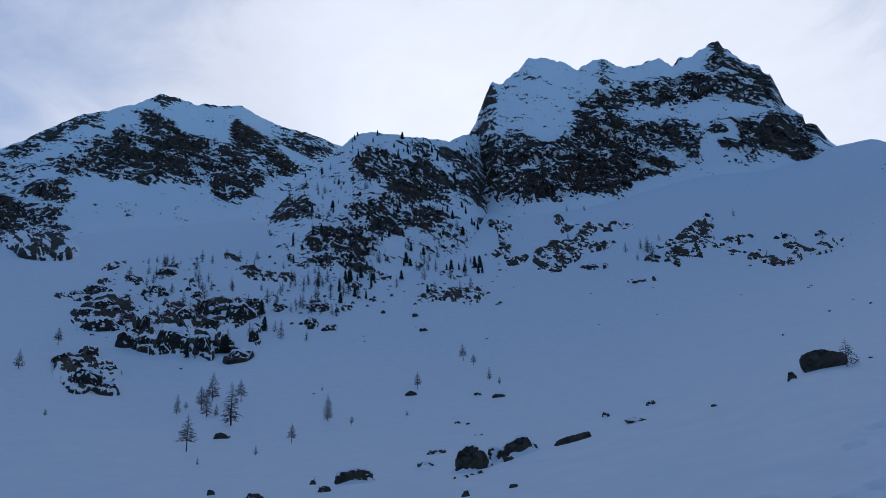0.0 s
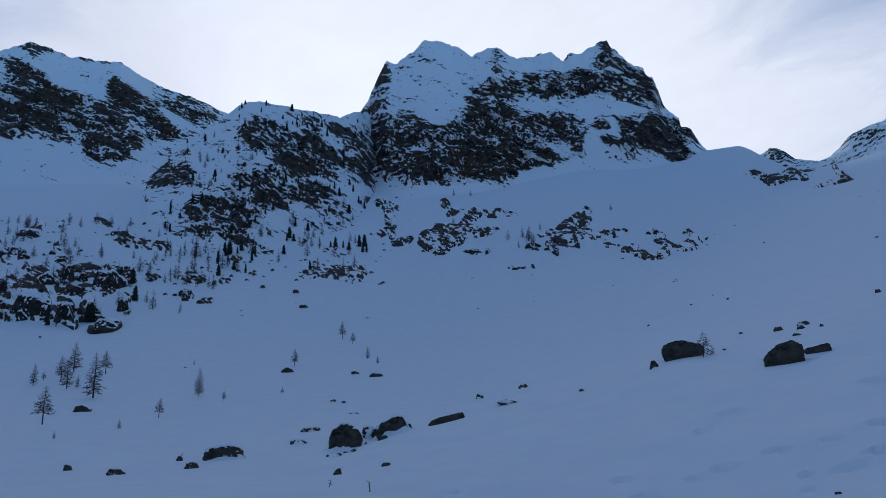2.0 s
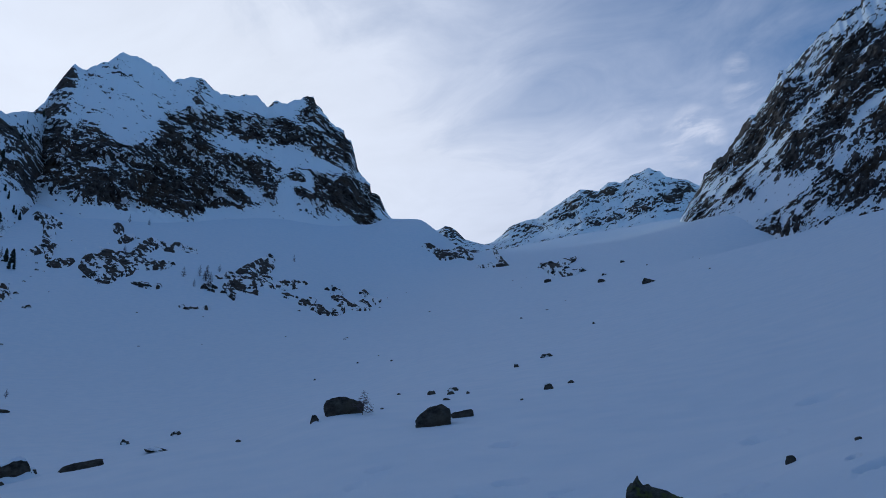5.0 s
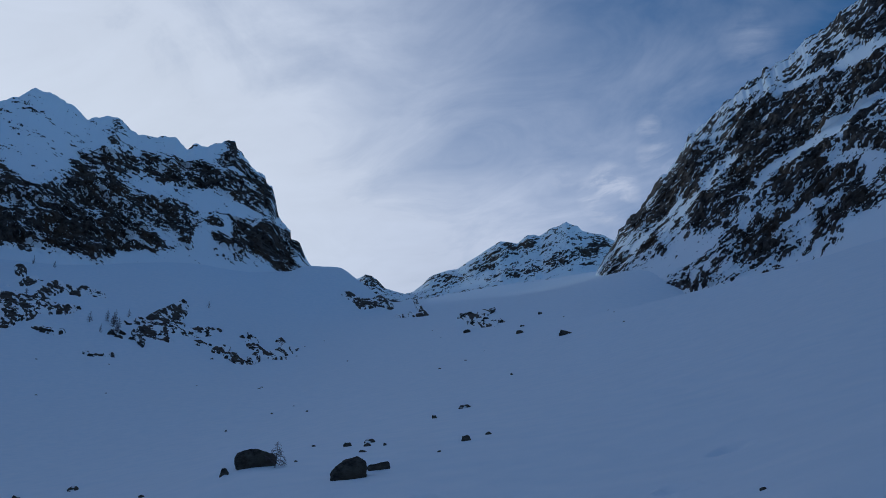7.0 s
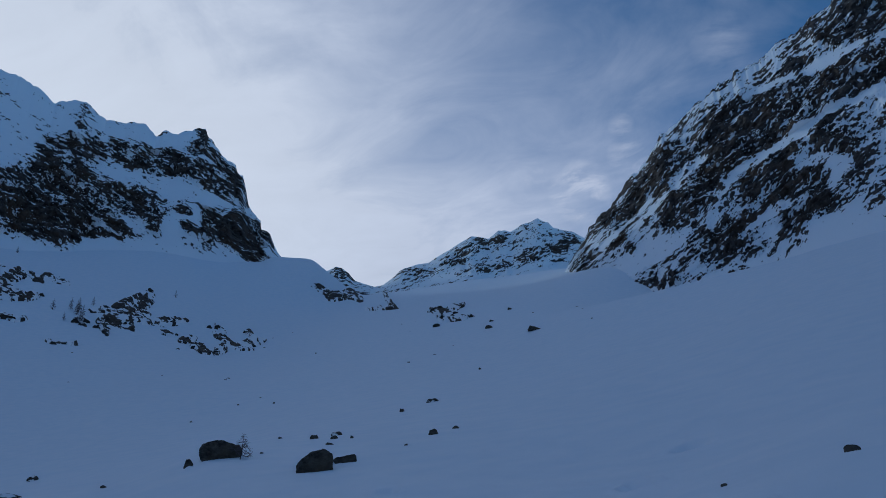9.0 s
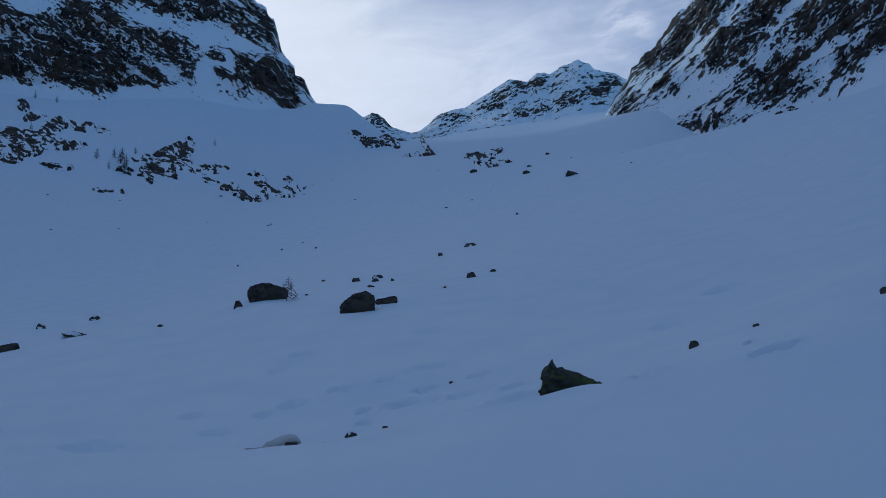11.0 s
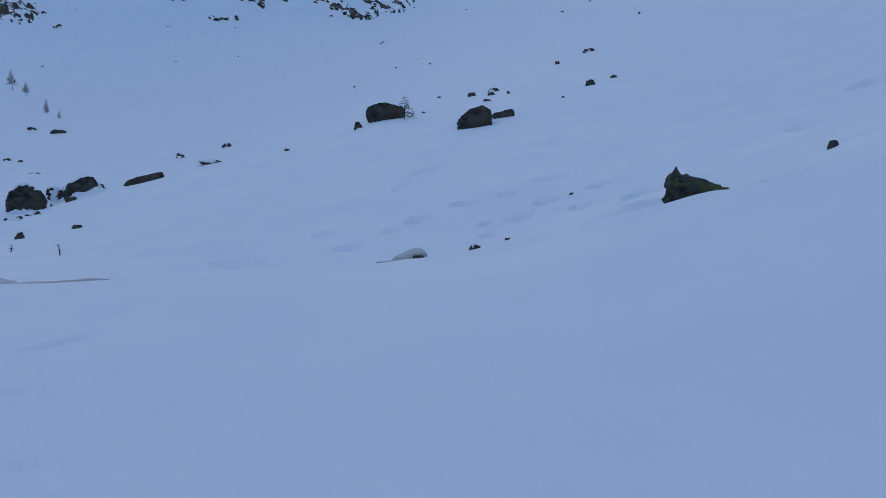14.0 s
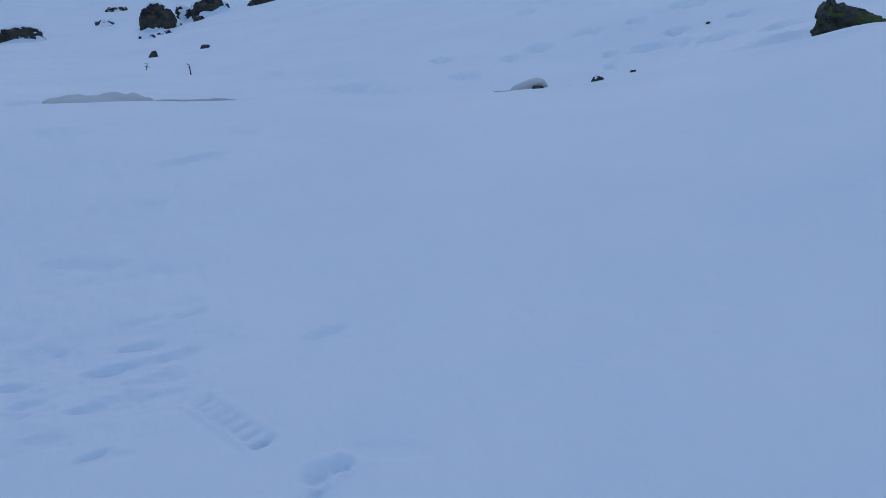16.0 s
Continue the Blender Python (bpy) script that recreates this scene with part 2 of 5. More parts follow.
# Rings of the snow slopes round the standing place: distance, then bearing (degrees from north, clockwise) and slope angle up from eye height.
RINGS = [
    (12.0, [(-170, -12), (-90, -8), (-40, -4.2), (-8, -3.62), (6, -4.07), (21, -4.2), (31, -3.7), (45, -0.75), (54, 1.4), (70, 5), (100, 6), (140, -4)]),
    (17.0, [(-170, -11), (-90, -7), (-40, -3.6), (-8, -2.9), (0, -3.1), (6, -3.7), (21, -4.2), (31, -3.5), (45, -0.2), (54, 2.2), (70, 6), (100, 8), (140, -3)]),
    (30.0, [(-170, -9), (-90, -5), (-30, -1.5), (0, -1.7), (20, 0.6), (33, 2.9), (45, 3.9), (57, 5.6), (70, 8.5), (100, 11), (140, -2)]),
    (60.0, [(-170, -7), (-90, -3), (-30, -0.2), (-17, 0.2), (-7, 0.6), (1.6, 1.2), (5, 2.0), (9, 2.8), (13.4, 3.8), (18.8, 4.6), (25.8, 6.7), (33, 7.2), (45, 8.2), (57, 9.8), (70, 12), (100, 14), (140, 0)]),
    (110.0, [(-170, -6), (-90, 1), (-50, 4), (-30, 4.5), (-23, 4.25), (-18.5, 2.9), (-15, 2.8), (-9, 2.9), (0, 3.2), (10, 3.9), (20, 5.9), (26, 7.3), (33, 8.8), (45, 10.4), (57, 12.4), (70, 15), (100, 17), (140, 2)]),
    (180.0, [(-170, -6), (-90, 4), (-50, 5), (-30, 4.5), (-23, 4.6), (-15, 5.2), (-9, 5.4), (0, 5.8), (10, 6.3), (20, 8), (26, 9), (33, 10.5), (45, 12.4), (57, 14.6), (70, 17), (100, 19), (140, 4)]),
    (280.0, [(-170, -6), (-90, 8), (-50, 8), (-30, 8.4), (-23, 7.4), (-15, 8.6), (-9, 9), (0, 9), (10, 9.5), (20, 11), (26, 11.5), (33, 12.7), (45, 14.5), (57, 17), (70, 18.5), (100, 20), (140, 6)]),
    (400.0, [(-170, -6), (-90, 11), (-50, 11), (-30, 11.6), (-15, 12.4), (-9, 13), (0, 13.4), (10, 13.6), (20, 13.7), (26, 13.4), (33, 14.8), (45, 16.2), (52, 17), (57, 16.7), (64, 17.0), (70, 18.6), (100, 20), (140, 6)]),
    (550.0, [(-170, -6), (-90, 13), (-50, 13), (-30, 14.7), (-15, 16.2), (-9, 16.6), (0, 17.2), (10, 18.2), (20, 18), (26, 16.8), (33, 16.6), (45, 17.6), (52, 18.8), (55.3, 19.4), (57, 19.1), (59, 17.9), (64, 17.6), (70, 18.5), (100, 19), (140, 6)]),
    # unseen heights behind (-170, -90, 140) are added to block the low sky's light
    (750.0, [(-170, 3), (-90, 15), (-50, 14), (-30, 16.6), (-22, 18), (-15, 19), (-9, 18.5), (0, 19.5), (10, 19.6), (20, 20.2), (25, 19.9), (27.5, 20.0), (29, 20.45), (31.3, 20.4), (33, 19.5), (34.5, 18.5), (36, 17.9), (45, 18.4), (52, 19.3), (56, 19.9), (62, 19), (70, 18), (100, 17), (140, 10)]),
    (1100.0, [(-170, 15), (-90, 20), (-50, 15), (-30, 16), (-15, 17), (0, 16), (20, 16), (31, 16), (36, 16.5), (45, 17.8), (52, 18), (70, 15), (100, 18), (140, 16)]),
    (1800.0, [(-170, 22), (-90, 22), (-50, 15), (-30, 9), (0, 8), (30, 8), (45, 9), (60, 8), (100, 16), (140, 22)]),
    (4700.0, [(-170, -1), (-90, 0.5), (0, 0.5), (90, 0.5), (140, 0)]),
]
REACH = np.log([0.3, 2.0, 5.0] + [r for r, _ in RINGS])


def ring_heights(bearing):
    rows = [np.zeros_like(bearing), 0.03 * np.sin(np.radians(bearing - 20)), 0.30 + 0.28 * np.sin(np.radians(bearing - 15))]
    for r, knots in RINGS:
        a = [k[0] for k in knots]
        e = [k[1] for k in knots]
        a = [a[-1] - 360] + a + [a[0] + 360]
        e = [e[-1]] + e + [e[0]]
        rows.append(EYE + r * np.tan(np.radians(curve(a, e, bearing))))
    return np.array(rows)


def land(x, y):
    """Height of the snow at x, y (arrays)."""
    x, y = np.asarray(x, float), np.asarray(y, float)
    shape = x.shape
    x, y = x.ravel(), y.ravel()
    r = np.maximum(np.hypot(x, y), 0.3)
    bearing = (np.degrees(np.arctan2(x, y)) + 170) % 360 - 170
    z = curve(REACH, ring_heights(bearing), np.log(r))
    o = 0 * x
    z = z + np.clip(r / 90, 0, 1) * 1.1 * fbm(x / 60, y / 60, o, 4, 0.5, 11) + np.clip(r / 25, 0, 1) * 0.14 * fbm(x / 6, y / 10, o, 5, 0.55, 23)
    z = z + np.clip((r - 0.8) / 2.0, 0, 1) * (0.045 * fbm(x / 1.9, y / 1.0, o, 4, 0.55, 31))
    return z.reshape(shape)


# ---- building helpers ----
def grid_object(name, x, y, z, material, bare=None, wrap=False, parent=None):
    """One smooth sheet from the grid of places (rows, columns)."""
    rows, cols = x.shape
    me = bpy.data.meshes.new(name)
    co = np.stack([x, y, z], -1).reshape(-1, 3).astype(np.float32)
    i = np.arange(rows - 1)[:, None]
    j = np.arange(cols if wrap else cols - 1)[None]
    jn = (j + 1) % cols
    quads = np.stack([i * cols + j, i * cols + jn, (i + 1) * cols + jn, (i + 1) * cols + j], -1).reshape(-1, 4)
    me.vertices.add(len(co))
    me.vertices.foreach_set("co", co.ravel())
    me.loops.add(quads.size)
    me.loops.foreach_set("vertex_index", quads.ravel().astype(np.int32))
    me.polygons.add(len(quads))
    me.polygons.foreach_set("loop_start", np.arange(0, quads.size, 4, dtype=np.int32))
    me.polygons.foreach_set("use_smooth", np.ones(len(quads), bool))
    me.update(calc_edges=True)
    if bare is not None:
        me.attributes.new("bare", "FLOAT", "POINT").data.foreach_set("value", bare.astype(np.float32).ravel())
    me.materials.append(material)
    ob = new(name, me)
    if parent:
        ob.parent = parent
    return ob


def part(name, bm, material, parent=None, label="", smooth=True):
    me = bpy.data.meshes.new(name)
    bm.to_mesh(me)
    bm.free()
    for p in me.polygons:
        p.use_smooth = smooth
    me.materials.append(material)
    ob = new(name, me)
    ob.parent = parent
    return tagged(ob, label)


def joined(faces):
    """Numbers the groups of faces that hang together by shared corners."""
    if not len(faces):
        return np.zeros(0, int)
    used, local = np.unique(faces, return_inverse=True)
    local = local.reshape(faces.shape)
    tag = np.arange(len(used))
    while True:
        low = tag[local].min(1)
        after = tag.copy()
        np.minimum.at(after, local.ravel(), np.repeat(low, 4))
        after = after[after]
        if (after == tag).all():
            break
        tag = after
    return np.unique(tag[local[:, 0]], return_inverse=True)[1]


def sheet_parts(thing, x, y, z, material, bare, names, keep=None, whole=False):
    """The sheet cut into its bare and its snowed faces, each a part of the thing."""
    rows, cols = x.shape
    co = np.stack([x, y, z], -1).reshape(-1, 3).astype(np.float32)
    flat = bare.astype(np.float32).ravel()
    i, j = np.arange(rows - 1)[:, None], np.arange(cols - 1)[None]
    quads = np.stack([i * cols + j, i * cols + j + 1, (i + 1) * cols + j + 1, (i + 1) * cols + j], -1).reshape(-1, 4)
    if keep is not None:
        quads = quads[keep.ravel()[quads].any(1)]
    rocky = flat[quads].mean(1) > 0.5
    pieces = [(names[1], quads[~rocky], "")]
    faces = quads[rocky]
    if whole:
        pieces.append((names[0], faces, "stuff"))
    else:
        tag = joined(faces)
        counts = np.bincount(tag)
        large = [k for k in np.argsort(-counts) if counts[k] >= 120][:60]
        pieces += [(names[0], faces[tag == k], "") for k in large]
        pieces.append(("loose_rock", faces[~np.isin(tag, large)], "stuff"))
    for name, faces, kind in pieces:
        if not len(faces):
            continue
        used, local = np.unique(faces, return_inverse=True)
        me = bpy.data.meshes.new(name)
        me.vertices.add(len(used))
        me.vertices.foreach_set("co", co[used].ravel())
        me.loops.add(faces.size)
        me.loops.foreach_set("vertex_index", local.ravel().astype(np.int32))
        me.polygons.add(len(faces))
        me.polygons.foreach_set("loop_start", np.arange(0, faces.size, 4, dtype=np.int32))
        me.polygons.foreach_set("use_smooth", np.ones(len(faces), bool))
        me.update(calc_edges=True)
        me.attributes.new("bare", "FLOAT", "POINT").data.foreach_set("value", flat[used])
        me.materials.append(material)
        ob = tagged(new(name, me), kind=kind)
        ob.parent = thing


def steepness(x, y, z):
    """Upward part of the sheet's unit normal."""
    dv = [np.gradient(a, axis=0) for a in (x, y, z)]
    du = [np.gradient(a, axis=1) for a in (x, y, z)]
    n = (du[1] * dv[2] - du[2] * dv[1], du[2] * dv[0] - du[0] * dv[2], du[0] * dv[1] - du[1] * dv[0])
    return np.abs(n[2]) / np.sqrt(n[0] ** 2 + n[1] ** 2 + n[2] ** 2 + 1e-9)


def patches(a, e, zones, start):
    """How bare the rock lies: a base value, raised or lowered inside soft ellipses (bearing, height angle, two radii, turn, amount)."""
    out = np.full(a.shape, start)
    for za, ze, ra, re, turn, amount in zones:
        c, s = math.cos(radians(turn)), math.sin(radians(turn))
        da, de = a - za, -(e - ze)
        u, v = (da * c + de * s) / ra, (-da * s + de * c) / re
        q = u * u + v * v
        out = out + amount * np.exp(-(q ** 2.2) * 0.7)
    return out


def strokes_over(a, e, strokes):
    """Bands of rock (+) or of lying snow (-) along lines: from bearing, height angle to bearing, height angle, half width, amount."""
    out = np.zeros(a.shape)
    for a0, e0, a1, e1, wide, amount in strokes:
        k = math.cos(radians((e0 + e1) / 2))
        dx, dy = (a1 - a0) * k, e1 - e0
        px, py = (a - a0) * k, e - e0
        t = np.clip((px * dx + py * dy) / (dx * dx + dy * dy + 1e-9), 0, 1)
        q = np.hypot(px - t * dx, py - t * dy) / wide
        out = out + amount * np.exp(-np.minimum(q, 4) ** 3 * 0.6)
    return out


def massif(name, crest, foot, zones, strokes, start, step, rows, relief, block, seed, jag=0.25, back=0.6, bulge=0.0, dip=20.0, mottle=1.0, gain=1.3):
    """A mountain side from its foot line up to its crest line and down behind. Lines: bearing, height angle, distance. dip: degrees by which its strata fall to the east."""
    crest, foot = np.array(crest, float), np.array(foot, float)
    a = np.arange(crest[0, 0], crest[-1, 0] + step / 2, step)
    ce, cr = np.interp(a, crest[:, 0], crest[:, 1]), np.interp(a, crest[:, 0], crest[:, 2])
    fe, fr = curve(foot[:, 0], foot[:, 1], a), curve(foot[:, 0], foot[:, 2], a)
    v = np.concatenate([np.linspace(-0.12, 1, rows), 1 + np.array([0.04, 0.15, 0.4, 0.7, 1.0])])[:, None]
    t = np.clip(v, -0.12, 1)
    A = np.repeat(a[None], len(v), 0)
    E = fe + (ce - fe) * t + jag * fbm(a * 1.9, a * 0, a * 0 + seed, 3, 0.55, seed) * np.clip(t, 0, 1) ** 8
    R = fr + (cr - fr) * (t + bulge * t * (1 - t))
    behind = np.clip(v - 1, 0, 1)
    depth = cr * back
    x, y = R * np.sin(np.radians(A)), R * np.cos(np.radians(A))
    z = EYE + R * np.tan(np.radians(E))
    # strata: along and across the dip, folded a little
    s = 1.0 / block
    along = cr.mean() * np.radians(A)
    D = 0.15 * R
    fold = 1.2 * block * fbm(x * s / 6, y * s / 6, z * s / 6, 4, 0.5, seed + 50)
    c, d = math.cos(radians(dip)), math.sin(radians(dip))
    p, q = along * c - z * d + fold, along * d + z * c + fold
    wa, we = 0.2 * fold / block, 0.12 * fold / block
    zone = start + 0.62 * (patches(A + wa, E + we, zones, start) - start) + strokes_over(A + 0.5 * wa, E + 0.5 * we, strokes)
    zone = np.clip(0.5 + gain * (zone - 0.5), -0.17, 0.8)
    rocky = np.clip(zone * 1.5, 0.05, 1.0)
    big = ridged(p * s / 7, q * s / 4, D * s / 8, 5, 0.55, seed + 1) - 0.62
    mid = fbm(p * s / 1.8, q * s / 1.0, D * s / 3, 5, 0.6, seed + 2)
    edge = np.clip((1.0 - t) * 9, 0.02, 1) * np.clip((t + 0.05) * 8, 0, 1)
    ledge = fbm(p * s / 0.55, q * s / 0.28, D * s / 2, 5, 0.72, seed + 6)
    mass = fbm(p * s / 6, q * s / 2.6, D * s / 9, 3, 0.5, seed + 9)
    push = relief * rocky * edge * (2.0 * big + 0.55 * mid + 0.22 * ledge)
    R2 = R - push
    Z2 = EYE + R2 * np.tan(np.radians(E)) + 0.35 * push * edge
    x, y = (R2 + behind * depth) * np.sin(np.radians(A)), (R2 + behind * depth) * np.cos(np.radians(A))
    Z2 = Z2 * (1 - behind) + EYE * behind
    nz = steepness(x, y, Z2)
    streak = fbm(p * s / 2.4, q * s / 0.85, D * s / 5, 4, 0.62, seed + 3)
    gully = ridged((along + 0.4 * fold) * s / 3.5, z * s / 14, R * 0, 4, 0.55, seed + 7) - 0.62
    bare = zone - 0.5 * np.clip(1 - t / 0.07, 0, 1) + mottle * (0.9 * streak + 1.55 * ledge + 0.45 * mass - 0.35 * gully) + 0.8 * (0.58 - nz)
    ob = new(name)
    sheet_parts(ob, x, y, Z2, CLIFF, bare, ("rock_face", "snow_cover"))
    return ob, (x[:rows], y[:rows], Z2[:rows], A[:rows], E[:rows], zone[:rows], bare[:rows])


def rock_band(name, zones, near, far, step, rows, lift, block, seed, material=None, start=-0.13):
    """Broken rock that breaks out of the snow slope inside the zones; between them the sheet dives under the snow."""
    z = np.array(zones)
    a = np.arange((z[:, 0] - 2.2 * z[:, 2]).min(), (z[:, 0] + 2.2 * z[:, 2]).max(), step)
    r = np.linspace(near, far, rows)
    A, Rr = np.meshgrid(a, r)
    x, y = Rr * np.sin(np.radians(A)), Rr * np.cos(np.radians(A))
    g = land(x, y)
    E = np.degrees(np.arctan((g - EYE) / Rr))
    mean, s = Rr.mean(), 1.0 / block
    across, up = mean * np.radians(A), mean * np.radians(E)
    fold = 0.9 * block * fbm(across * s / 3, up * s / 3, Rr * 0, 4, 0.55, seed + 1)
    k = np.degrees(1 / mean)
    zone = patches(A + 0.8 * k * fold, E + 0.6 * k * fold, zones, start)
    c, d = math.cos(0.4), math.sin(0.4)
    p, q = across * c - up * d + fold, across * d + up * c + fold
    big = ridged(p * s / 2.2, q * s / 1.5, Rr * 0, 4, 0.55, seed + 2) - 0.62
    mid = fbm(p * s / 0.9, q * s / 0.7, Rr * 0, 5, 0.6, seed + 3)
    dome = np.clip((zone - start * 0.6) / 0.5, 0, 1)
    dome = dome * dome * (3 - 2 * dome) * np.clip((Rr - near) / 14 - 0.1, 0, 1) * np.clip((far - Rr) / 14 - 0.1, 0, 1)
    rise = 0.5 * lift * dome * (0.5 + 1.3 * big + 0.6 * mid) - 0.9 * lift * (1 - dome)
    Z2 = g + np.clip(rise, -0.9 * lift, 1.2 * lift)
    pull = np.clip(Z2 - g, 0, 99) * 0.2
    x, y = (Rr - pull) * np.sin(np.radians(A)), (Rr - pull) * np.cos(np.radians(A))
    nz = steepness(x, y, Z2)
    streak = fbm(p * s / 2.0, q * s / 0.9, Rr * 0 + 5, 4, 0.6, seed + 5)
    ledge = fbm(p * s / 0.8, q * s / 0.34, Rr * 0 + 9, 4, 0.7, seed + 6)
    bare = np.minimum(zone, 0.78) + 1.1 * streak + 2.0 * ledge + 1.3 * (0.74 - nz)
    ob = new(name)
    sheet_parts(ob, x, y, Z2, material or CRAG, bare, ("rock", "snow_cap"), Z2 > g - lift * 0.6, True)
    for child in ob.children:
        tagged(child, kind="stuff")
    return ob


# ---- snow ground ----
bearings = np.concatenate([np.arange(-36, 80, 0.22), np.arange(80, 324, 2.0)])
reach = np.concatenate([np.geomspace(0.25, 2, 16)[:-1], np.geomspace(2, 4.2, 190)[:-1], np.geomspace(4.2, 16, 190)[:-1], np.geomspace(16, 70, 190)[:-1], np.geomspace(70, 1200, 190)[:-1], np.geomspace(1200, 4700, 30)])
GA, GR = np.meshgrid(bearings, reach)
gx, gy = GR * np.sin(np.radians(GA)), GR * np.cos(np.radians(GA))
gz = land(gx, gy)

# dents and drifts in the snow near the standing place: x, y, length, width, depth, turn
DENTS = [
    (12.83, 25.38, 0.63, 1.01, 0.09, -27), (10.46, 19.82, 0.59, 0.61, 0.09, -28), (11.01, 17.09, 0.3, 0.37, 0.07, -33), (11.85, 16.42, 0.86, 0.75, 0.1, -36), (12.27, 15.77, 0.41, 0.55, 0.07, -38),
    (13.11, 17.19, 0.63, 0.39, 0.09, -37), (15.12, 19.45, 0.9, 0.58, 0.1, -38), (12.7, 15.05, 0.72, 0.57, 0.09, -40), (8.05, 8.96, 0.12, 0.36, 0.06, -42), (13.01, 13.37, 0.79, 0.69, 0.1, -44),
    (7.72, 18.54, 0.62, 0.79, 0.09, -23), (10.25, 15.77, 0.33, 0.5, 0.07, -33), (19.35, 13.48, 0.86, 1.32, 0.1, -55), (28.43, 17.01, 1.22, 1.78, 0.12, -59),
]
DENTS_MORE = [
    (9.66, 5.48, 0.13, 0.29, 0.06, -60), (8.98, 4.72, 0.45, 0.24, 0.08, -62), (4.76, 18.02, 0.98, 1.48, 0.11, -15), (3.52, 23.05, 0.51, 0.87, 0.08, -9), (20.47, 26.54, 0.98, 1.28, 0.11, -38),
    (12.05, 19.91, 0.61, 0.43, 0.09, -31), (13.41, 19.47, 0.52, 0.44, 0.08, -35), (9.49, 10.16, 0.41, 0.73, 0.07, -43), (9.43, 19.56, 0.41, 0.4, 0.07, -26), (8.18, 21.38, 0.5, 0.55, 0.08, -21),
    (8.76, 6.54, 0.32, 0.47, 0.07, -53), (14.9, 27.62, 0.83, 0.9, 0.1, -28), (14.64, 16.69, 0.55, 0.48, 0.08, -41),
]
PRINTS = [(0.43, 2.55, 0.13, 0.1, 0.04, 30), (0.53, 2.57, 0.07, 0.09, 0.04, -10), (0.41, 2.46, 0.09, 0.06, 0.03, 20), (0.72, 2.59, 0.3, 0.10, 0.012, -25), (-0.95, 9.22, 0.55, 0.45, 0.07, 5),
          (-0.11, 6.41, 0.28, 0.18, 0.05, 0), (0.38, 7.65, 0.7, 0.12, 0.05, 25), (-0.54, 5.31, 0.5, 0.14, 0.04, -15), (0.86, 8.9, 0.5, 0.4, 0.05, 20), (-0.37, 3.01, 0.12, 0.05, 0.03, 20),
          (0.71, 3.68, 0.22, 0.09, 0.03, 10), (1.11, 3.36, 0.5, 0.1, 0.008, 15), (0.07, 4.23, 0.16, 0.07, 0.03, 15)]


def sunk(x, y, z):
    """The snow near the standing place with its prints, hollows and drift lip."""
    for px, py, length, width, depth, turn in [(*q[:3], q[3] * 1.25, q[4] * 2.6, q[5]) for q in DENTS + DENTS_MORE] + PRINTS:
        c, s = math.cos(radians(turn)), math.sin(radians(turn))
        u, v = ((x - px) * c + (y - py) * s) / (length / 2), (-(x - px) * s + (y - py) * c) / (width / 2)
        q = (u * u + v * v) * (1 + 0.55 * vnoise((x - px) * 5 / (0.3 + length), (y - py) * 5 / (0.3 + width), x * 0 + px, 41))
        z = z - depth * np.exp(-q ** 1.6) + 0.22 * depth * np.exp(-((np.sqrt(q) - 1.5) / 0.4) ** 2)
    # one boot print: a shallow sole crossed by seven tread bars, deepest at its toe
    c, s = math.cos(radians(-65)), math.sin(radians(-65))
    u, v = (x - 0.16) * c + (y - 3.07) * s, -(x - 0.16) * s + (y - 3.07) * c
    half = 0.27
    sole = np.clip((half - np.abs(u)) / 0.02, 0, 1) * np.clip((0.052 - np.abs(v)) / 0.012, 0, 1)
    z = z - sole * (0.006 + 0.012 * np.clip(np.sin(u / half * 22), -0.2, 1)) - 0.03 * np.exp(-(((u - half * 0.95) / 0.022) ** 2 + (v / 0.045) ** 2))
    z = z + 0.012 * np.exp(-((np.abs(v) - 0.07) / 0.015) ** 2) * np.clip((half * 1.1 - np.abs(u)) / 0.04, 0, 1)
    # trodden, wind-scoured crust
    crust = np.exp(-(((x - -0.36) / 0.7) ** 2 + ((y - 4.17) / 1.1) ** 2) ** 1.5) + 0.5 * np.exp(-(((x + 0.9) / 1.3) ** 2 + ((y - 6.5) / 2.5) ** 2) ** 1.5)
    z = z + crust * (0.03 * fbm(x / 0.3, y / 0.16, x * 0, 4, 0.6, 91) - 0.07 * np.clip(fbm(x / 0.2 + y * 1.5, y / 0.09, x * 0, 3, 0.5, 95) - 0.12, 0, 1))
    # wind scoop behind the brow of the slope, with a shaded wall at its back
    r = np.hypot(x, y)
    b = np.degrees(np.arctan2(x, y))
    for centre, half, depth, wall in ((-3.2, 4.4, 0.34, 0.0), (2.6, 4.0, 0.14, 0.0), (26.9, 1.8, 0.22, 0.0), (31.2, 0.9, 0.16, 0.0)):
        w = np.clip(1.25 - np.abs(b - centre) / half, 0, 1) ** 0.6 * (1 + 0.15 * vnoise(b * 2.1, b * 0, b * 0, 5))
        z = z - depth * w * np.clip((r - 12.1) / 0.15, 0, 1) * np.clip((13.3 - r) / 0.25, 0, 1)
        z = z + wall * w * np.clip((r - 13.05) / 0.25, 0, 1) * np.clip((16.5 - r) / 3.0, 0, 1)
    # hollow blown out round the nearest rock
    q = ((x - 9.0) / 1.1) ** 2 + ((y - 8.5) / 0.75) ** 2
    z = z - 0.16 * np.exp(-q ** 1.5) + 0.07 * np.exp(-((np.sqrt(q) - 1.55) / 0.3) ** 2)
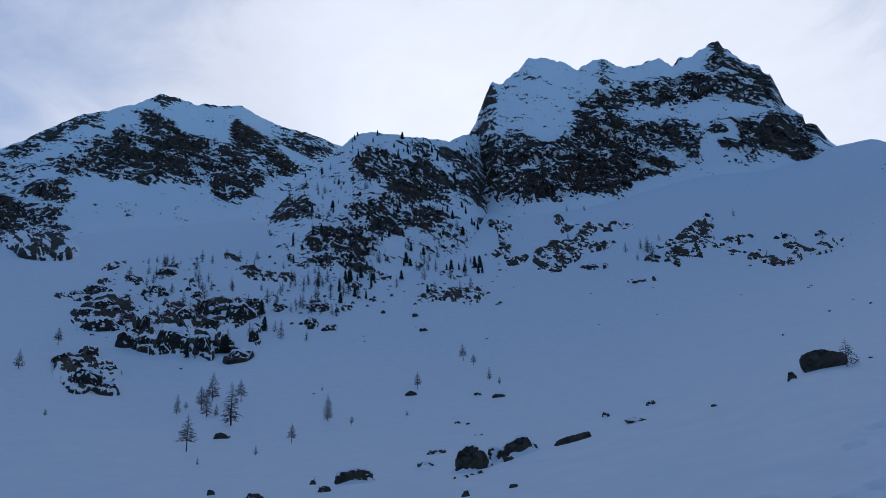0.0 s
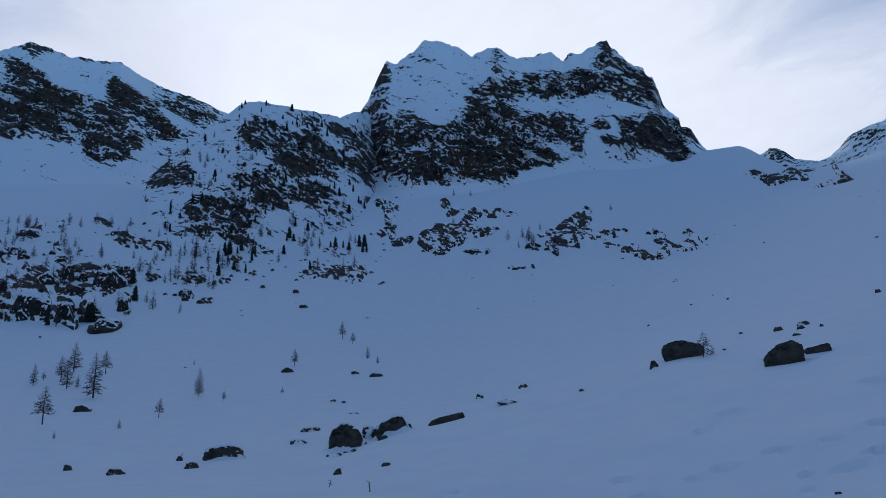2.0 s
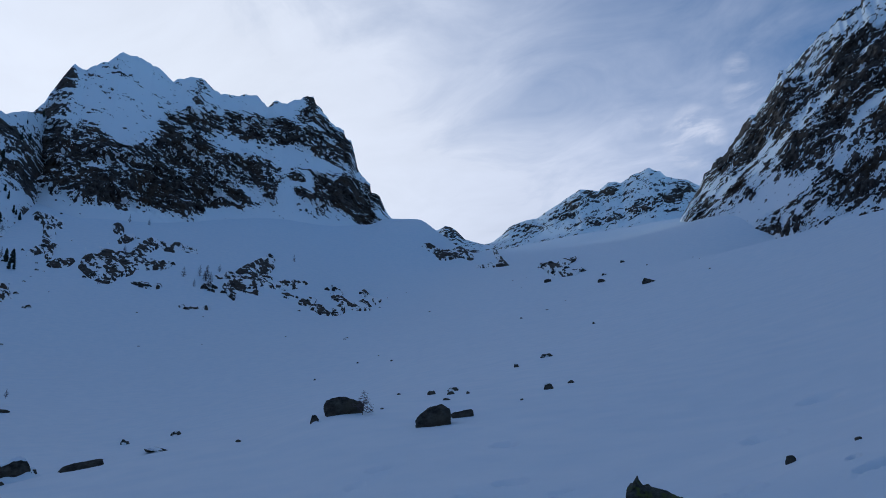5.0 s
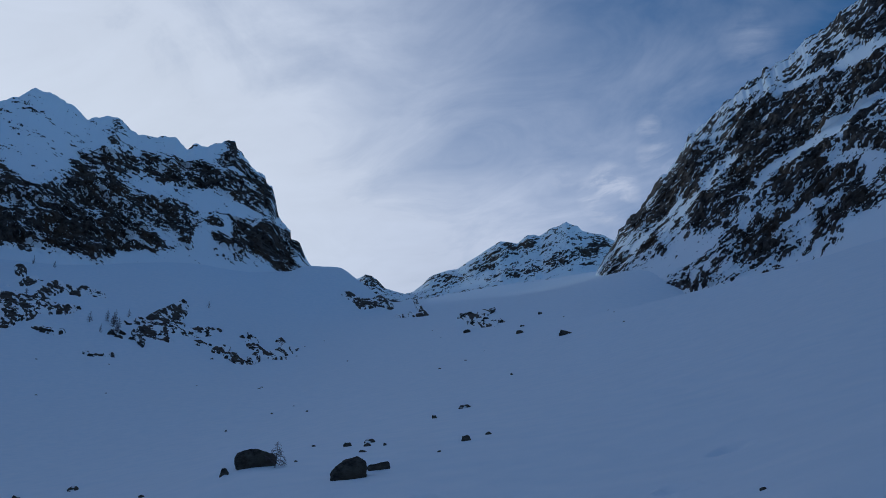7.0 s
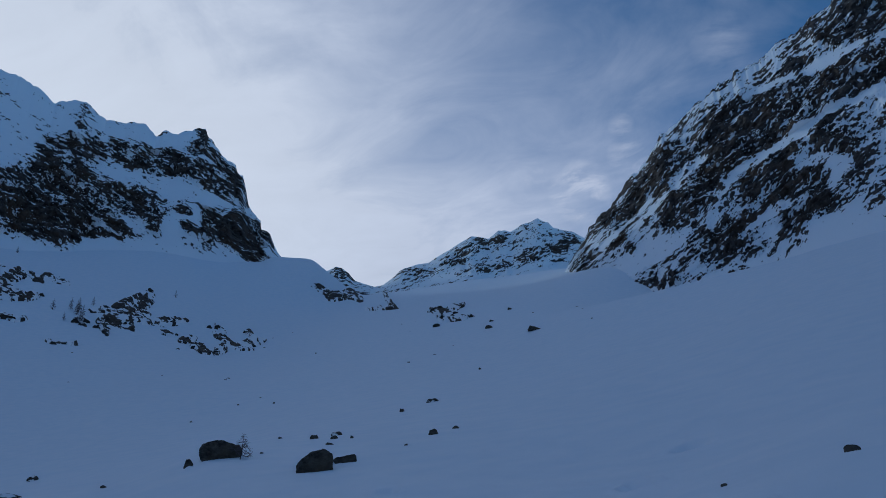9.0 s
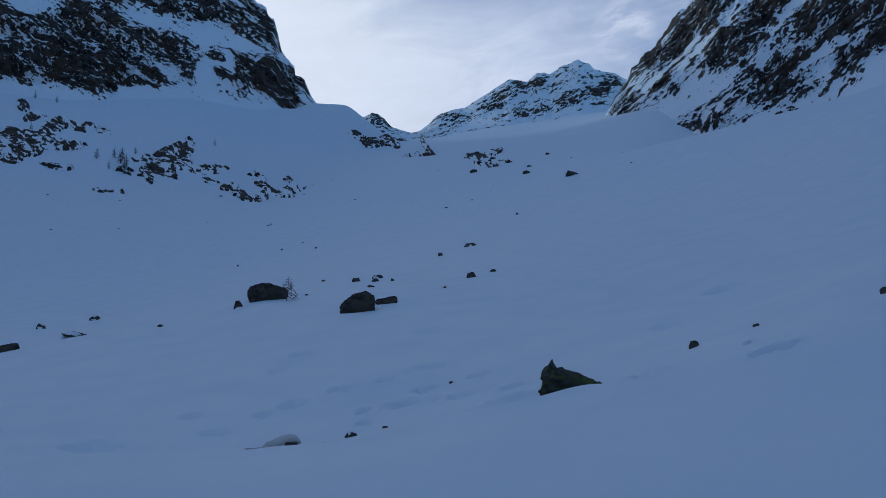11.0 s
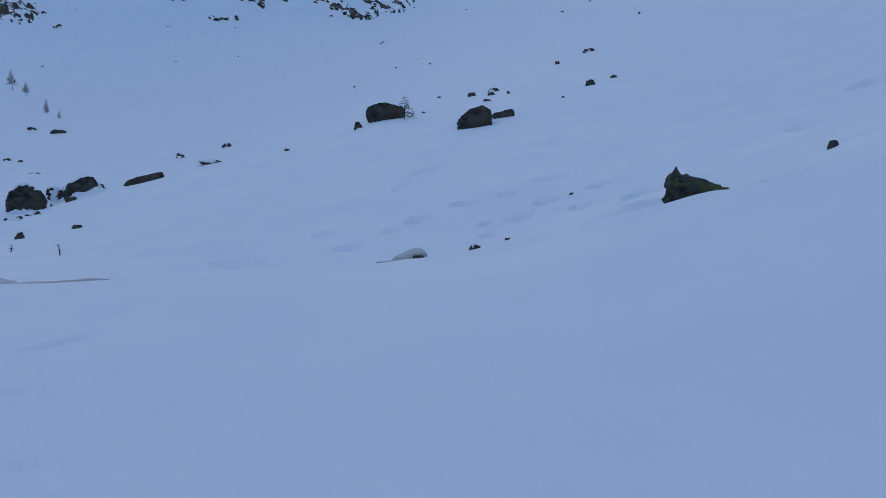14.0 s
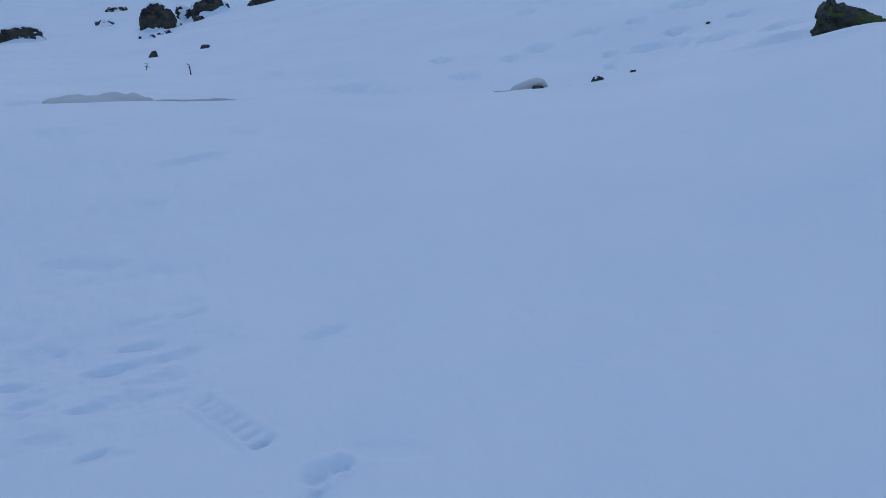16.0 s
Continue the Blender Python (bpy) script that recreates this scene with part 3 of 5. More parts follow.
    for px, py, wide, depth in ((9.2, 7.55, 0.6, 0.17), (9.75, 7.2, 0.5, 0.12), (10.5, 7.7, 0.8, 0.12)):
        z = z - depth * np.exp(-(((x - px) ** 2 + (y - py) ** 2) / wide ** 2) ** 1.5)
    return z


gz = sunk(gx, gy, gz)
gx[0], gy[0] = 0, 0
gz[0] = gz[0].mean()
tagged(grid_object("ground", gx, gy, gz, SNOW, wrap=True), "smooth wind-packed snow slope rising into the mountains", "snow ground", kind="structure")

# ---- mountains ----
LEFT_ZONES = [(-27.1, 24.9, 2.24, 0.41, -31, 0.6), (-21.4, 27.2, 0.96, 0.39, 6, 0.6), (-26.3, 22.6, 1.65, 0.95, -21, 0.5), (-24.3, 24.0, 1.51, 1.0, -25, 0.5), (-23.6, 22.3, 2.51, 0.93, 0, 0.65), (-21.0, 24.6, 1.81, 0.94, 31, 0.5),
    (-20.2, 23.1, 2.36, 1.11, 6, 0.6), (-17.3, 22.9, 2.09, 1.36, 17, 0.65), (-16.1, 21.2, 1.3, 0.81, 8, 0.6), (-15.4, 25.2, 1.25, 1.05, 28, 0.6), (-13.5, 24.2, 1.87, 0.98, 18, 0.6), (-10.5, 24.9, 2.17, 0.82, 14, 0.65),
    (-12.1, 22.9, 1.16, 0.53, -1, 0.4), (-30.2, 23.0, 2.08, 0.48, -32, 0.5), (-30.4, 21.4, 1.82, 0.51, -17, 0.45), (-28.7, 20.1, 1.43, 0.49, -17, 0.55)]
LEFT_ZONES_UPPER = [(-26.8, 19.9, 1.21, 0.34, -6, 0.4), (-27.9, 18.6, 1.19, 0.38, -26, 0.3), (-16.9, 27.1, 1.79, 0.24, -3, 0.4), (-19.3, 25.7, 1.97, 0.79, 12, -0.45), (-17.5, 26.6, 2.22, 0.48, 2, -0.4), (-23.5, 25.6, 1.2, 0.46, -35, -0.35),
    (-14.0, 26.0, 1.17, 0.57, 38, -0.35), (-18.8, 19.0, 7.82, 1.68, 2, -0.5), (-27.7, 21.6, 1.01, 1.5, 34, -0.3), (-22.7, 20.8, 2.3, 0.39, -4, -0.3), (-29.1, 18.9, 2.44, 0.97, -19, 0.5), (-30.8, 19.7, 1.56, 0.66, -27, 0.4),
    (-27.2, 20.5, 1.61, 0.53, -21, 0.35)]
LEFT_STROKES = [(-24.8, 23.13, -20.86, 23.17, 1.09, 0.35), (-20.95, 24.53, -19.19, 22.53, 0.84, 0.4), (-18.42, 23.58, -15.85, 22.36, 1.18, 0.45), (-16.84, 21.01, -14.97, 21.51, 0.59, 0.5), (-16.0, 25.87, -15.1, 25.01, 0.42, 0.45),
    (-23.09, 26.03, -20.61, 25.46, 0.29, 0.4), (-21.01, 25.31, -19.71, 24.26, 0.38, 0.4), (-28.16, 24.55, -25.8, 25.48, 0.29, 0.45), (-30.35, 23.2, -29.14, 23.54, 0.21, 0.4), (-28.01, 21.57, -25.45, 21.9, 0.55, 0.4),
    (-24.64, 21.3, -22.32, 21.38, 0.34, 0.45), (-11.82, 25.18, -8.92, 24.58, 0.38, 0.45), (-14.21, 24.46, -12.89, 23.92, 0.46, 0.4), (-21.78, 27.35, -20.32, 27.21, 0.17, 0.4), (-14.13, 22.04, -12.43, 22.93, 0.5, 0.35)]
LEFT_STROKES_MORE = [(-29.62, 19.96, -27.88, 20.27, 0.34, 0.4), (-30.58, 16.39, -27.49, 16.52, 1.01, 0.5), (-27.58, 17.39, -26.37, 17.89, 0.42, 0.6), (-30.14, 18.48, -29.43, 18.31, 0.42, 0.4), (-31.49, 18.42, -30.73, 17.67, 0.59, 0.35),
    (-27.3, 19.96, -25.83, 19.94, 0.21, 0.3), (-20.24, 26.17, -16.86, 26.08, 0.63, -0.6), (-16.03, 26.74, -13.83, 26.29, 0.42, -0.5), (-18.95, 25.51, -16.82, 25.1, 0.34, -0.35), (-25.67, 20.26, -20.61, 19.56, 1.05, -0.9),
    (-20.68, 20.58, -17.83, 20.3, 0.55, -0.7), (-26.83, 24.38, -25.1, 24.32, 0.21, -0.4), (-31.17, 21.3, -28.14, 22.76, 0.21, -0.45), (-12.46, 24.35, -10.47, 23.32, 0.25, -0.6), (-22.07, 22.19, -21.63, 22.78, 0.21, -0.4)]
LEFT_STROKES_LAST = [(-25.08, 26.15, -22.76, 26.84, 0.25, -0.4), (-31.49, 19.78, -29.56, 19.41, 0.34, -0.4), (-26.23, 18.36, -20.49, 17.66, 0.84, -0.9), (-24.63, 25.45, -25.29, 24.21, 0.21, -0.4)]
left, left_grid = massif("snowy_mountain",
    [(-46, 15, 1150), (-38, 19.5, 1150), (-32, 22.15, 1150), (-29.9, 23.5, 1150), (-27.3, 25.2, 1150), (-25.1, 25.9, 1150), (-23, 26.7, 1150), (-21.7, 27.5, 1150), (-20.6, 27.3, 1150),
     (-19.3, 27.0, 1150), (-15.6, 27.2, 1150), (-12.9, 26.05, 1150), (-9.8, 25.4, 1150), (-7.8, 24.7, 1150), (-4, 22.5, 1150)],
    [(-46, 13, 780), (-32, 15.5, 780), (-26, 17.3, 780), (-20, 18.2, 780), (-14, 18.7, 780), (-4, 18.6, 780)], LEFT_ZONES + LEFT_ZONES_UPPER, LEFT_STROKES + LEFT_STROKES_MORE + LEFT_STROKES_LAST, 0.25, 0.045, 260, 22, 9.5, 3, jag=0.12, dip=28, mottle=1.15, gain=1.15)
tagged(left, "broad snowy mountain with dark rock faces below its summit", "mountain")

SHOULDER_ZONES = [(-4.9, 24.4, 0.68, 0.58, 1, 0.6), (-6.0, 23.9, 1.09, 0.46, 1, 0.45), (-4.0, 23.6, 1.27, 0.54, 1, 0.5), (-1.3, 24.0, 0.68, 0.83, 2, 0.6), (-2.4, 23.0, 1.91, 0.67, 2, 0.5), (-0.4, 22.2, 1.36, 1.0, 32, 0.6),
    (-2.8, 21.3, 1.71, 0.75, 2, 0.55), (-5.6, 20.6, 1.34, 1.34, 1, 0.55), (-4.5, 19.1, 1.95, 0.92, 1, 0.55), (-0.9, 19.4, 1.34, 0.84, 2, 0.55), (1.5, 23.4, 1.46, 0.84, 33, 0.5), (2.2, 21.5, 0.9, 0.67, 3, 0.5),
    (-8.2, 17.6, 2.36, 1.25, 0, 0.65), (-7.8, 16.3, 1.82, 0.62, 0, 0.55), (-12.5, 20.3, 1.05, 0.7, -1, 0.6), (-11.1, 19.7, 1.23, 0.37, -1, 0.5)]
SHOULDER_ZONES_UPPER = [(5.0, 23.5, 1.54, 1.33, 4, 0.5), (3.0, 21.6, 1.08, 0.75, 3, 0.5), (-3.7, 17.2, 2.63, 0.84, 1, 0.3), (0.7, 17.4, 2.2, 0.84, 3, 0.25), (-5.2, 25.4, 1.93, 0.33, 1, -0.4), (-6.6, 24.8, 1.0, 0.41, -29, -0.4),
    (-9.6, 21.7, 1.42, 0.91, 0, -0.2), (-4.0, 21.9, 0.99, 0.33, 21, -0.35), (2.7, 19.7, 2.45, 0.46, 3, -0.5), (-10.6, 23.0, 0.98, 0.91, -1, -0.2), (-13.2, 17.6, 3.01, 1.44, -1, -0.5), (-0.7, 25.1, 2.76, 0.25, 7, -0.3)]
SHOULDER_STROKES = [(-9.76, 17.22, -6.3, 17.21, 0.92, 0.4), (-9.11, 16.14, -6.32, 15.96, 0.38, 0.45), (-6.28, 19.51, -3.64, 18.84, 1.01, 0.35), (-3.56, 21.77, -0.88, 21.28, 0.76, 0.35), (-5.22, 24.48, -4.54, 24.07, 0.5, 0.5),
    (-6.23, 22.96, -3.99, 22.61, 0.38, 0.4), (-1.28, 22.54, 0.49, 21.64, 0.71, 0.45), (1.83, 21.37, 3.15, 21.0, 0.55, 0.5), (-1.18, 25.03, 0.62, 24.13, 0.34, 0.3), (-12.36, 19.65, -10.65, 20.31, 0.59, 0.5),
    (-2.74, 19.16, 0.38, 19.47, 0.46, 0.3), (4.76, 18.47, 4.7, 16.38, 0.25, 0.45), (-12.82, 21.07, -12.37, 20.06, 0.38, 0.35), (-6.2, 25.51, -2.54, 25.44, 0.25, -0.5), (-0.51, 24.51, 1.18, 21.82, 0.13, -0.5)]
SHOULDER_STROKES_MORE = [(-5.8, 21.88, -3.8, 21.27, 0.29, -0.4), (-4.11, 17.51, -1.95, 16.49, 0.5, -0.4), (1.11, 24.73, 3.41, 24.9, 0.29, -0.5), (-11.98, 22.13, -8.91, 23.02, 0.38, -0.4), (-9.77, 19.08, -10.63, 18.37, 0.25, -0.4),
    (-9.79, 21.36, -8.03, 20.14, 0.38, -0.3), (1.01, 22.87, 2.31, 21.97, 0.21, -0.3)]
shoulder, shoulder_grid = massif("wooded_shoulder",
    [(-15, 16.0, 690), (-13, 19.8, 690), (-10.5, 22.6, 690), (-8.5, 24.0, 690), (-6.9, 25.3, 690), (-6, 25.65, 690), (-5.1, 25.7, 690), (-2.5, 25.4, 690), (0.9, 24.9, 710), (2.3, 25.3, 750), (3.2, 25.4, 800), (4.5, 24.8, 880), (6.5, 23, 980), (9, 20, 1080)],
    [(-15, 13.0, 480), (-10, 13.2, 440), (-4, 13.2, 430), (1.5, 14.5, 470), (5, 16.5, 650), (6.5, 16.5, 780), (9, 15, 900)], SHOULDER_ZONES + SHOULDER_ZONES_UPPER, SHOULDER_STROKES + SHOULDER_STROKES_MORE, 0.2, 0.04, 280, 13, 7, 17, jag=0.1, dip=36, mottle=1.3, gain=1.05)
tagged(shoulder, "steep snowy rock shoulder dotted with dark conifers", "mountain")

PEAK_ZONES = [(4.4, 27.4, 0.65, 1.23, 9, 0.5), (7.4, 22.3, 4.51, 1.88, 5, 0.45), (12.1, 23.1, 2.28, 2.3, 46, 0.5), (14.0, 25.3, 1.11, 1.88, -23, 0.65), (13.2, 20.9, 1.8, 0.84, 2, 0.6), (7.8, 20.8, 3.13, 0.75, 0, 0.5),
    (11.0, 26.7, 2.79, 0.66, 16, 0.35), (13.9, 28.8, 0.75, 0.91, 62, 0.3), (17.3, 26.5, 2.09, 1.0, 13, 0.65), (21.2, 26.5, 2.67, 0.83, 9, 0.65), (22.6, 28.3, 0.56, 0.74, -25, 0.5), (24.9, 26.0, 1.28, 1.15, 55, 0.65),
    (26.1, 24.2, 0.54, 0.74, 66, 0.5), (18.3, 23.4, 2.82, 1.09, 11, 0.45)]
PEAK_ZONES_UPPER = [(20.3, 21.9, 0.72, 1.17, -26, 0.35), (16.8, 21.6, 1.44, 0.67, 43, 0.4), (22.7, 22.1, 1.07, 0.5, 15, 0.4), (21.9, 23.4, 0.99, 0.29, 4, 0.4), (26.2, 22.0, 1.59, 1.15, 26, 0.65), (28.0, 20.0, 1.04, 0.57, 51, 0.6),
    (28.4, 21.6, 0.53, 0.57, 52, 0.5), (23.7, 22.1, 0.45, 0.99, -25, 0.4), (3.8, 22.0, 1.34, 1.45, -1, 0.45), (8.7, 28.7, 3.99, 0.99, 5, -0.3), (9.2, 26.9, 1.86, 0.66, 20, -0.25), (6.6, 22.3, 1.53, 0.33, -40, -0.5),
    (22.2, 24.6, 3.19, 0.54, 10, -0.75), (16.5, 25.3, 1.66, 0.33, 38, -0.5), (22.8, 20.9, 1.78, 0.66, 15, -0.5), (19.3, 24.9, 1.37, 0.33, 14, -0.4)]
PEAK_STROKES = [(5.55, 23.01, 14.26, 21.71, 1.89, 0.45), (4.96, 21.14, 14.09, 20.38, 0.63, 0.5), (12.64, 26.39, 14.94, 23.65, 0.92, 0.4), (12.96, 25.34, 13.88, 22.16, 1.05, 0.4), (15.33, 26.62, 19.97, 25.96, 0.71, 0.5),
    (20.32, 26.76, 22.83, 25.67, 0.59, 0.45), (23.32, 26.15, 24.89, 24.85, 0.84, 0.4), (23.59, 27.64, 24.94, 26.18, 0.5, 0.4), (22.39, 29.05, 22.01, 27.59, 0.38, 0.4), (24.08, 22.57, 26.9, 22.2, 1.01, 0.55),
    (26.51, 21.13, 28.09, 19.71, 0.55, 0.4), (23.49, 23.7, 23.88, 22.53, 0.59, 0.45), (17.15, 24.13, 19.44, 22.56, 0.92, 0.3), (19.55, 22.74, 20.09, 21.45, 0.34, 0.4), (15.73, 23.14, 17.59, 21.24, 0.5, 0.4)]
PEAK_STROKES_MORE = [(4.22, 28.44, 3.49, 26.04, 0.38, 0.4), (13.93, 29.41, 13.77, 28.24, 0.29, 0.35), (13.2, 27.32, 15.13, 26.77, 0.29, 0.4), (3.38, 24.4, 5.52, 22.6, 1.05, 0.35), (21.85, 22.33, 22.95, 21.73, 0.25, 0.35),
    (21.72, 23.94, 22.24, 23.44, 0.25, 0.3), (19.08, 28.36, 19.77, 28.62, 0.21, 0.4), (7.0, 29.22, 11.06, 28.28, 1.26, -0.7), (5.86, 26.9, 8.49, 25.56, 0.76, -0.45), (15.47, 27.59, 16.14, 26.09, 0.21, -0.5),
    (16.1, 25.82, 22.64, 24.58, 0.29, -0.7), (21.34, 25.39, 23.41, 24.38, 0.38, -0.7), (23.0, 24.35, 26.41, 23.62, 0.17, -0.5), (22.5, 23.78, 23.16, 22.48, 0.25, -0.6), (24.95, 23.67, 23.85, 22.34, 0.15, -0.5)]
PEAK_STROKES_LAST = [(20.76, 28.15, 22.03, 28.67, 0.38, -0.45), (16.44, 28.23, 19.44, 27.9, 0.38, -0.35), (19.97, 20.67, 23.2, 20.89, 0.59, -0.7), (20.71, 22.26, 21.44, 21.02, 0.55, -0.6), (15.55, 20.11, 18.7, 20.35, 0.42, -0.7),
    (4.74, 21.2, 6.18, 22.46, 0.21, -0.6), (6.32, 22.54, 7.54, 22.6, 0.17, -0.5), (9.94, 22.08, 10.69, 20.89, 0.13, -0.4), (24.87, 25.81, 25.78, 23.99, 0.15, -0.4), (12.64, 20.8, 13.69, 21.29, 0.21, -0.45),
    (15.12, 23.42, 16.23, 22.05, 0.17, -0.4), (23.55, 20.63, 26.13, 20.05, 0.25, -0.6)]
peak, peak_grid = massif("rocky_peak",
    [(1.5, 23.0, 860), (2.39, 25.24, 860), (3.17, 26.01, 860), (3.55, 27.0, 860), (4.33, 28.37, 860), (4.78, 28.91, 860), (5.57, 28.7, 860), (6.31, 29.37, 860), (7.01, 29.67, 860), (7.9, 30.29, 860),
     (9.22, 30.18, 860), (10.73, 29.74, 860), (11.8, 29.09, 860), (13.0, 29.63, 860), (13.81, 29.73, 860), (14.64, 29.22, 860), (15.42, 28.75, 860), (17.22, 28.83, 860), (18.27, 29.05, 860), (19.15, 28.18, 860),
     (19.65, 28.68, 860), (20.48, 28.53, 860), (21.45, 28.94, 860), (22.74, 29.31, 860), (22.97, 28.8, 860), (23.49, 28.43, 860), (24.31, 27.46, 860), (25.31, 27.02, 860), (25.44, 26.52, 860), (25.91, 26.35, 860),
     (26.24, 25.29, 860), (26.53, 24.24, 860), (26.91, 23.7, 860), (27.54, 23.1, 860), (27.6, 22.48, 860), (28.31, 22.27, 860), (28.54, 21.75, 860), (28.89, 21.09, 860), (29.34, 20.59, 860), (31, 18.4, 860)],
    [(1.5, 18.2, 690), (4, 18.8, 650), (7, 19.5, 620), (10, 19.6, 620), (15, 19.6, 640), (20, 20.4, 680), (25, 20, 700), (31, 18, 740)], PEAK_ZONES + PEAK_ZONES_UPPER, PEAK_STROKES + PEAK_STROKES_MORE + PEAK_STROKES_LAST, 0.13, 0.04, 280, 20, 8.5, 29, jag=0.2, dip=32, mottle=1.2, gain=1.25)
tagged(peak, "dark craggy rock peak with snow-filled ledges", "mountain")

FAR_ZONES = [(39.8, 19.8, 1.28, 0.32, -8, 0.5), (43.0, 20.8, 1.43, 0.54, -22, 0.45), (44.6, 21.6, 1.15, 0.48, -17, 0.45), (46.4, 22.0, 0.72, 0.48, 4, 0.45), (45.1, 19.8, 0.62, 0.32, 4, 0.45), (50.3, 21.0, 1.7, 0.42, -4, 0.5),
    (52.0, 21.6, 0.71, 0.47, 16, 0.5), (48.7, 20.4, 1.13, 0.27, 10, 0.4), (38.3, 19.6, 0.57, 0.27, -29, 0.4), (40.8, 18.3, 0.7, 0.21, -3, 0.35), (48.5, 22.1, 1.03, 0.42, -5, -0.35), (47.2, 21.2, 0.4, 0.8, -16, -0.3),
    (49.8, 19.3, 2.52, 0.32, 5, -0.5), (41.7, 19.2, 1.7, 0.32, -8, -0.4), (33.9, 19.6, 0.9, 0.35, 20, 0.55), (33.7, 18.4, 1.9, 0.33, 15, 0.5), (36.5, 17.6, 0.9, 0.3, 6, 0.4)]
far, far_grid = massif("distant_ridge",
    [(27, 19.0, 1500), (31.3, 19.6, 1500), (33.0, 19.75, 1500), (33.5, 20.05, 1500), (34.0, 19.95, 1500), (34.5, 19.6, 1500), (35.0, 19.1, 1500), (36.55, 18.6, 1500), (37.26, 18.78, 1500), (37.97, 19.3, 1500),
     (38.54, 19.83, 1500), (39.4, 20.16, 1500), (40.84, 20.44, 1500), (42.01, 21.07, 1500), (43.2, 21.7, 1500), (44.23, 22.24, 1500), (45.09, 22.19, 1500), (45.66, 22.05, 1500), (46.42, 22.59, 1500), (47.0, 22.63, 1500),
     (47.41, 22.44, 1500), (48.17, 22.87, 1500), (49.64, 23.28, 1500), (50.46, 22.94, 1500), (50.84, 22.51, 1500), (52.34, 22.1, 1500), (53.12, 21.62, 1500), (53.92, 21.4, 1500), (56, 20.5, 1500), (60, 19, 1500)],
    [(27, 16, 1050), (36, 16, 1050), (45, 16.5, 1050), (60, 17, 1050)], FAR_ZONES, [], 0.36, 0.045, 150, 25, 10, 41, jag=0.08, dip=-20, mottle=1.2)
tagged(far, "distant snow ridge speckled with rock", "mountain")

CRAG_ZONES = [(55.3, 22.7, 0.97, 1.3, -47, 0.4), (57.8, 23.9, 1.85, 1.05, -36, 0.45), (60.9, 26.6, 1.86, 1.43, -35, 0.4), (64.4, 28.0, 2.02, 0.85, -28, 0.4), (66.0, 26.7, 1.98, 1.54, -33, 0.6), (63.1, 24.7, 2.5, 1.02, -29, 0.5),
    (60.8, 22.6, 2.24, 0.79, -30, 0.45), (68.2, 28.0, 1.37, 1.14, -32, 0.5), (70.8, 29.1, 1.95, 1.04, -30, 0.5), (74.5, 32.6, 1.53, 1.64, -34, 0.5), (71.9, 33.1, 0.96, 0.51, -15, 0.5), (68.5, 25.6, 1.51, 0.83, -36, 0.4),
    (67.3, 24.4, 1.76, 0.95, -27, 0.5), (70.1, 22.8, 1.46, 1.3, -26, 0.5), (65.5, 21.7, 1.91, 1.0, -28, 0.5), (62.2, 19.9, 1.5, 1.18, 0, 0.5)]
CRAG_ZONES_UPPER = [(59.1, 17.9, 1.01, 0.44, -1, 0.5), (52.3, 19.8, 0.74, 0.82, -34, 0.6), (68.2, 20.9, 1.29, 0.53, -22, 0.45), (64.5, 19.5, 1.31, 0.77, -18, 0.5), (72.3, 25.8, 1.3, 1.47, -35, 0.5), (58.5, 20.6, 1.46, 0.88, -26, -0.6),
    (58.0, 22.7, 2.88, 0.24, -33, -0.6), (69.1, 26.0, 5.23, 0.3, -24, -0.6), (72.5, 30.6, 3.05, 0.33, -17, -0.5), (67.0, 30.9, 2.31, 0.3, -22, -0.45), (67.3, 20.5, 1.3, 0.3, -22, -0.5), (61.1, 24.9, 2.63, 0.2, -32, -0.4),
    (70.4, 19.4, 3.14, 1.11, -26, -0.5), (63.3, 17.6, 3.26, 0.62, -14, -0.5)]
CRAG_STROKES = [(65.46, 27.44, 70.15, 28.35, 1.51, 0.45), (70.06, 27.99, 75.8, 29.36, 1.01, 0.4), (73.61, 32.38, 76.96, 33.16, 1.01, 0.4), (65.99, 24.08, 67.82, 23.41, 0.92, 0.4), (69.66, 23.03, 70.12, 21.77, 0.76, 0.4),
    (61.67, 20.48, 62.33, 19.58, 0.63, 0.4), (58.43, 18.06, 59.18, 17.58, 0.42, 0.45), (57.13, 23.11, 55.45, 20.83, 0.34, 0.45), (60.64, 26.7, 59.1, 25.3, 0.59, 0.3), (59.76, 23.99, 59.85, 21.94, 0.59, 0.35),
    (64.85, 22.38, 64.09, 20.52, 0.59, 0.35), (63.5, 17.75, 64.49, 18.08, 0.29, 0.45), (52.08, 19.68, 53.33, 20.41, 0.34, 0.6), (55.91, 21.11, 56.74, 20.28, 0.25, 0.45), (67.97, 20.56, 69.24, 21.17, 0.42, 0.35)]
CRAG_STROKES_MORE = [(64.9, 24.68, 71.38, 27.0, 0.25, -0.7), (71.4, 27.07, 75.72, 28.07, 0.21, -0.6), (63.41, 23.34, 65.33, 24.8, 0.21, -0.6), (54.35, 20.65, 58.66, 23.81, 0.15, -0.7), (71.39, 30.08, 75.17, 31.06, 0.21, -0.6),
    (66.78, 29.66, 70.21, 30.2, 0.21, -0.5), (60.44, 23.0, 63.88, 23.67, 0.17, -0.4), (69.62, 24.51, 71.51, 24.46, 0.34, -0.5), (65.37, 21.02, 67.03, 21.52, 0.34, -0.4), (59.59, 20.27, 60.99, 21.3, 0.25, -0.45),
    (56.11, 19.32, 58.96, 20.23, 0.5, -0.9), (72.14, 24.0, 70.99, 22.35, 0.34, -0.5), (62.01, 29.5, 65.25, 30.46, 0.17, -0.3), (60.84, 27.88, 63.43, 27.84, 0.17, -0.3)]
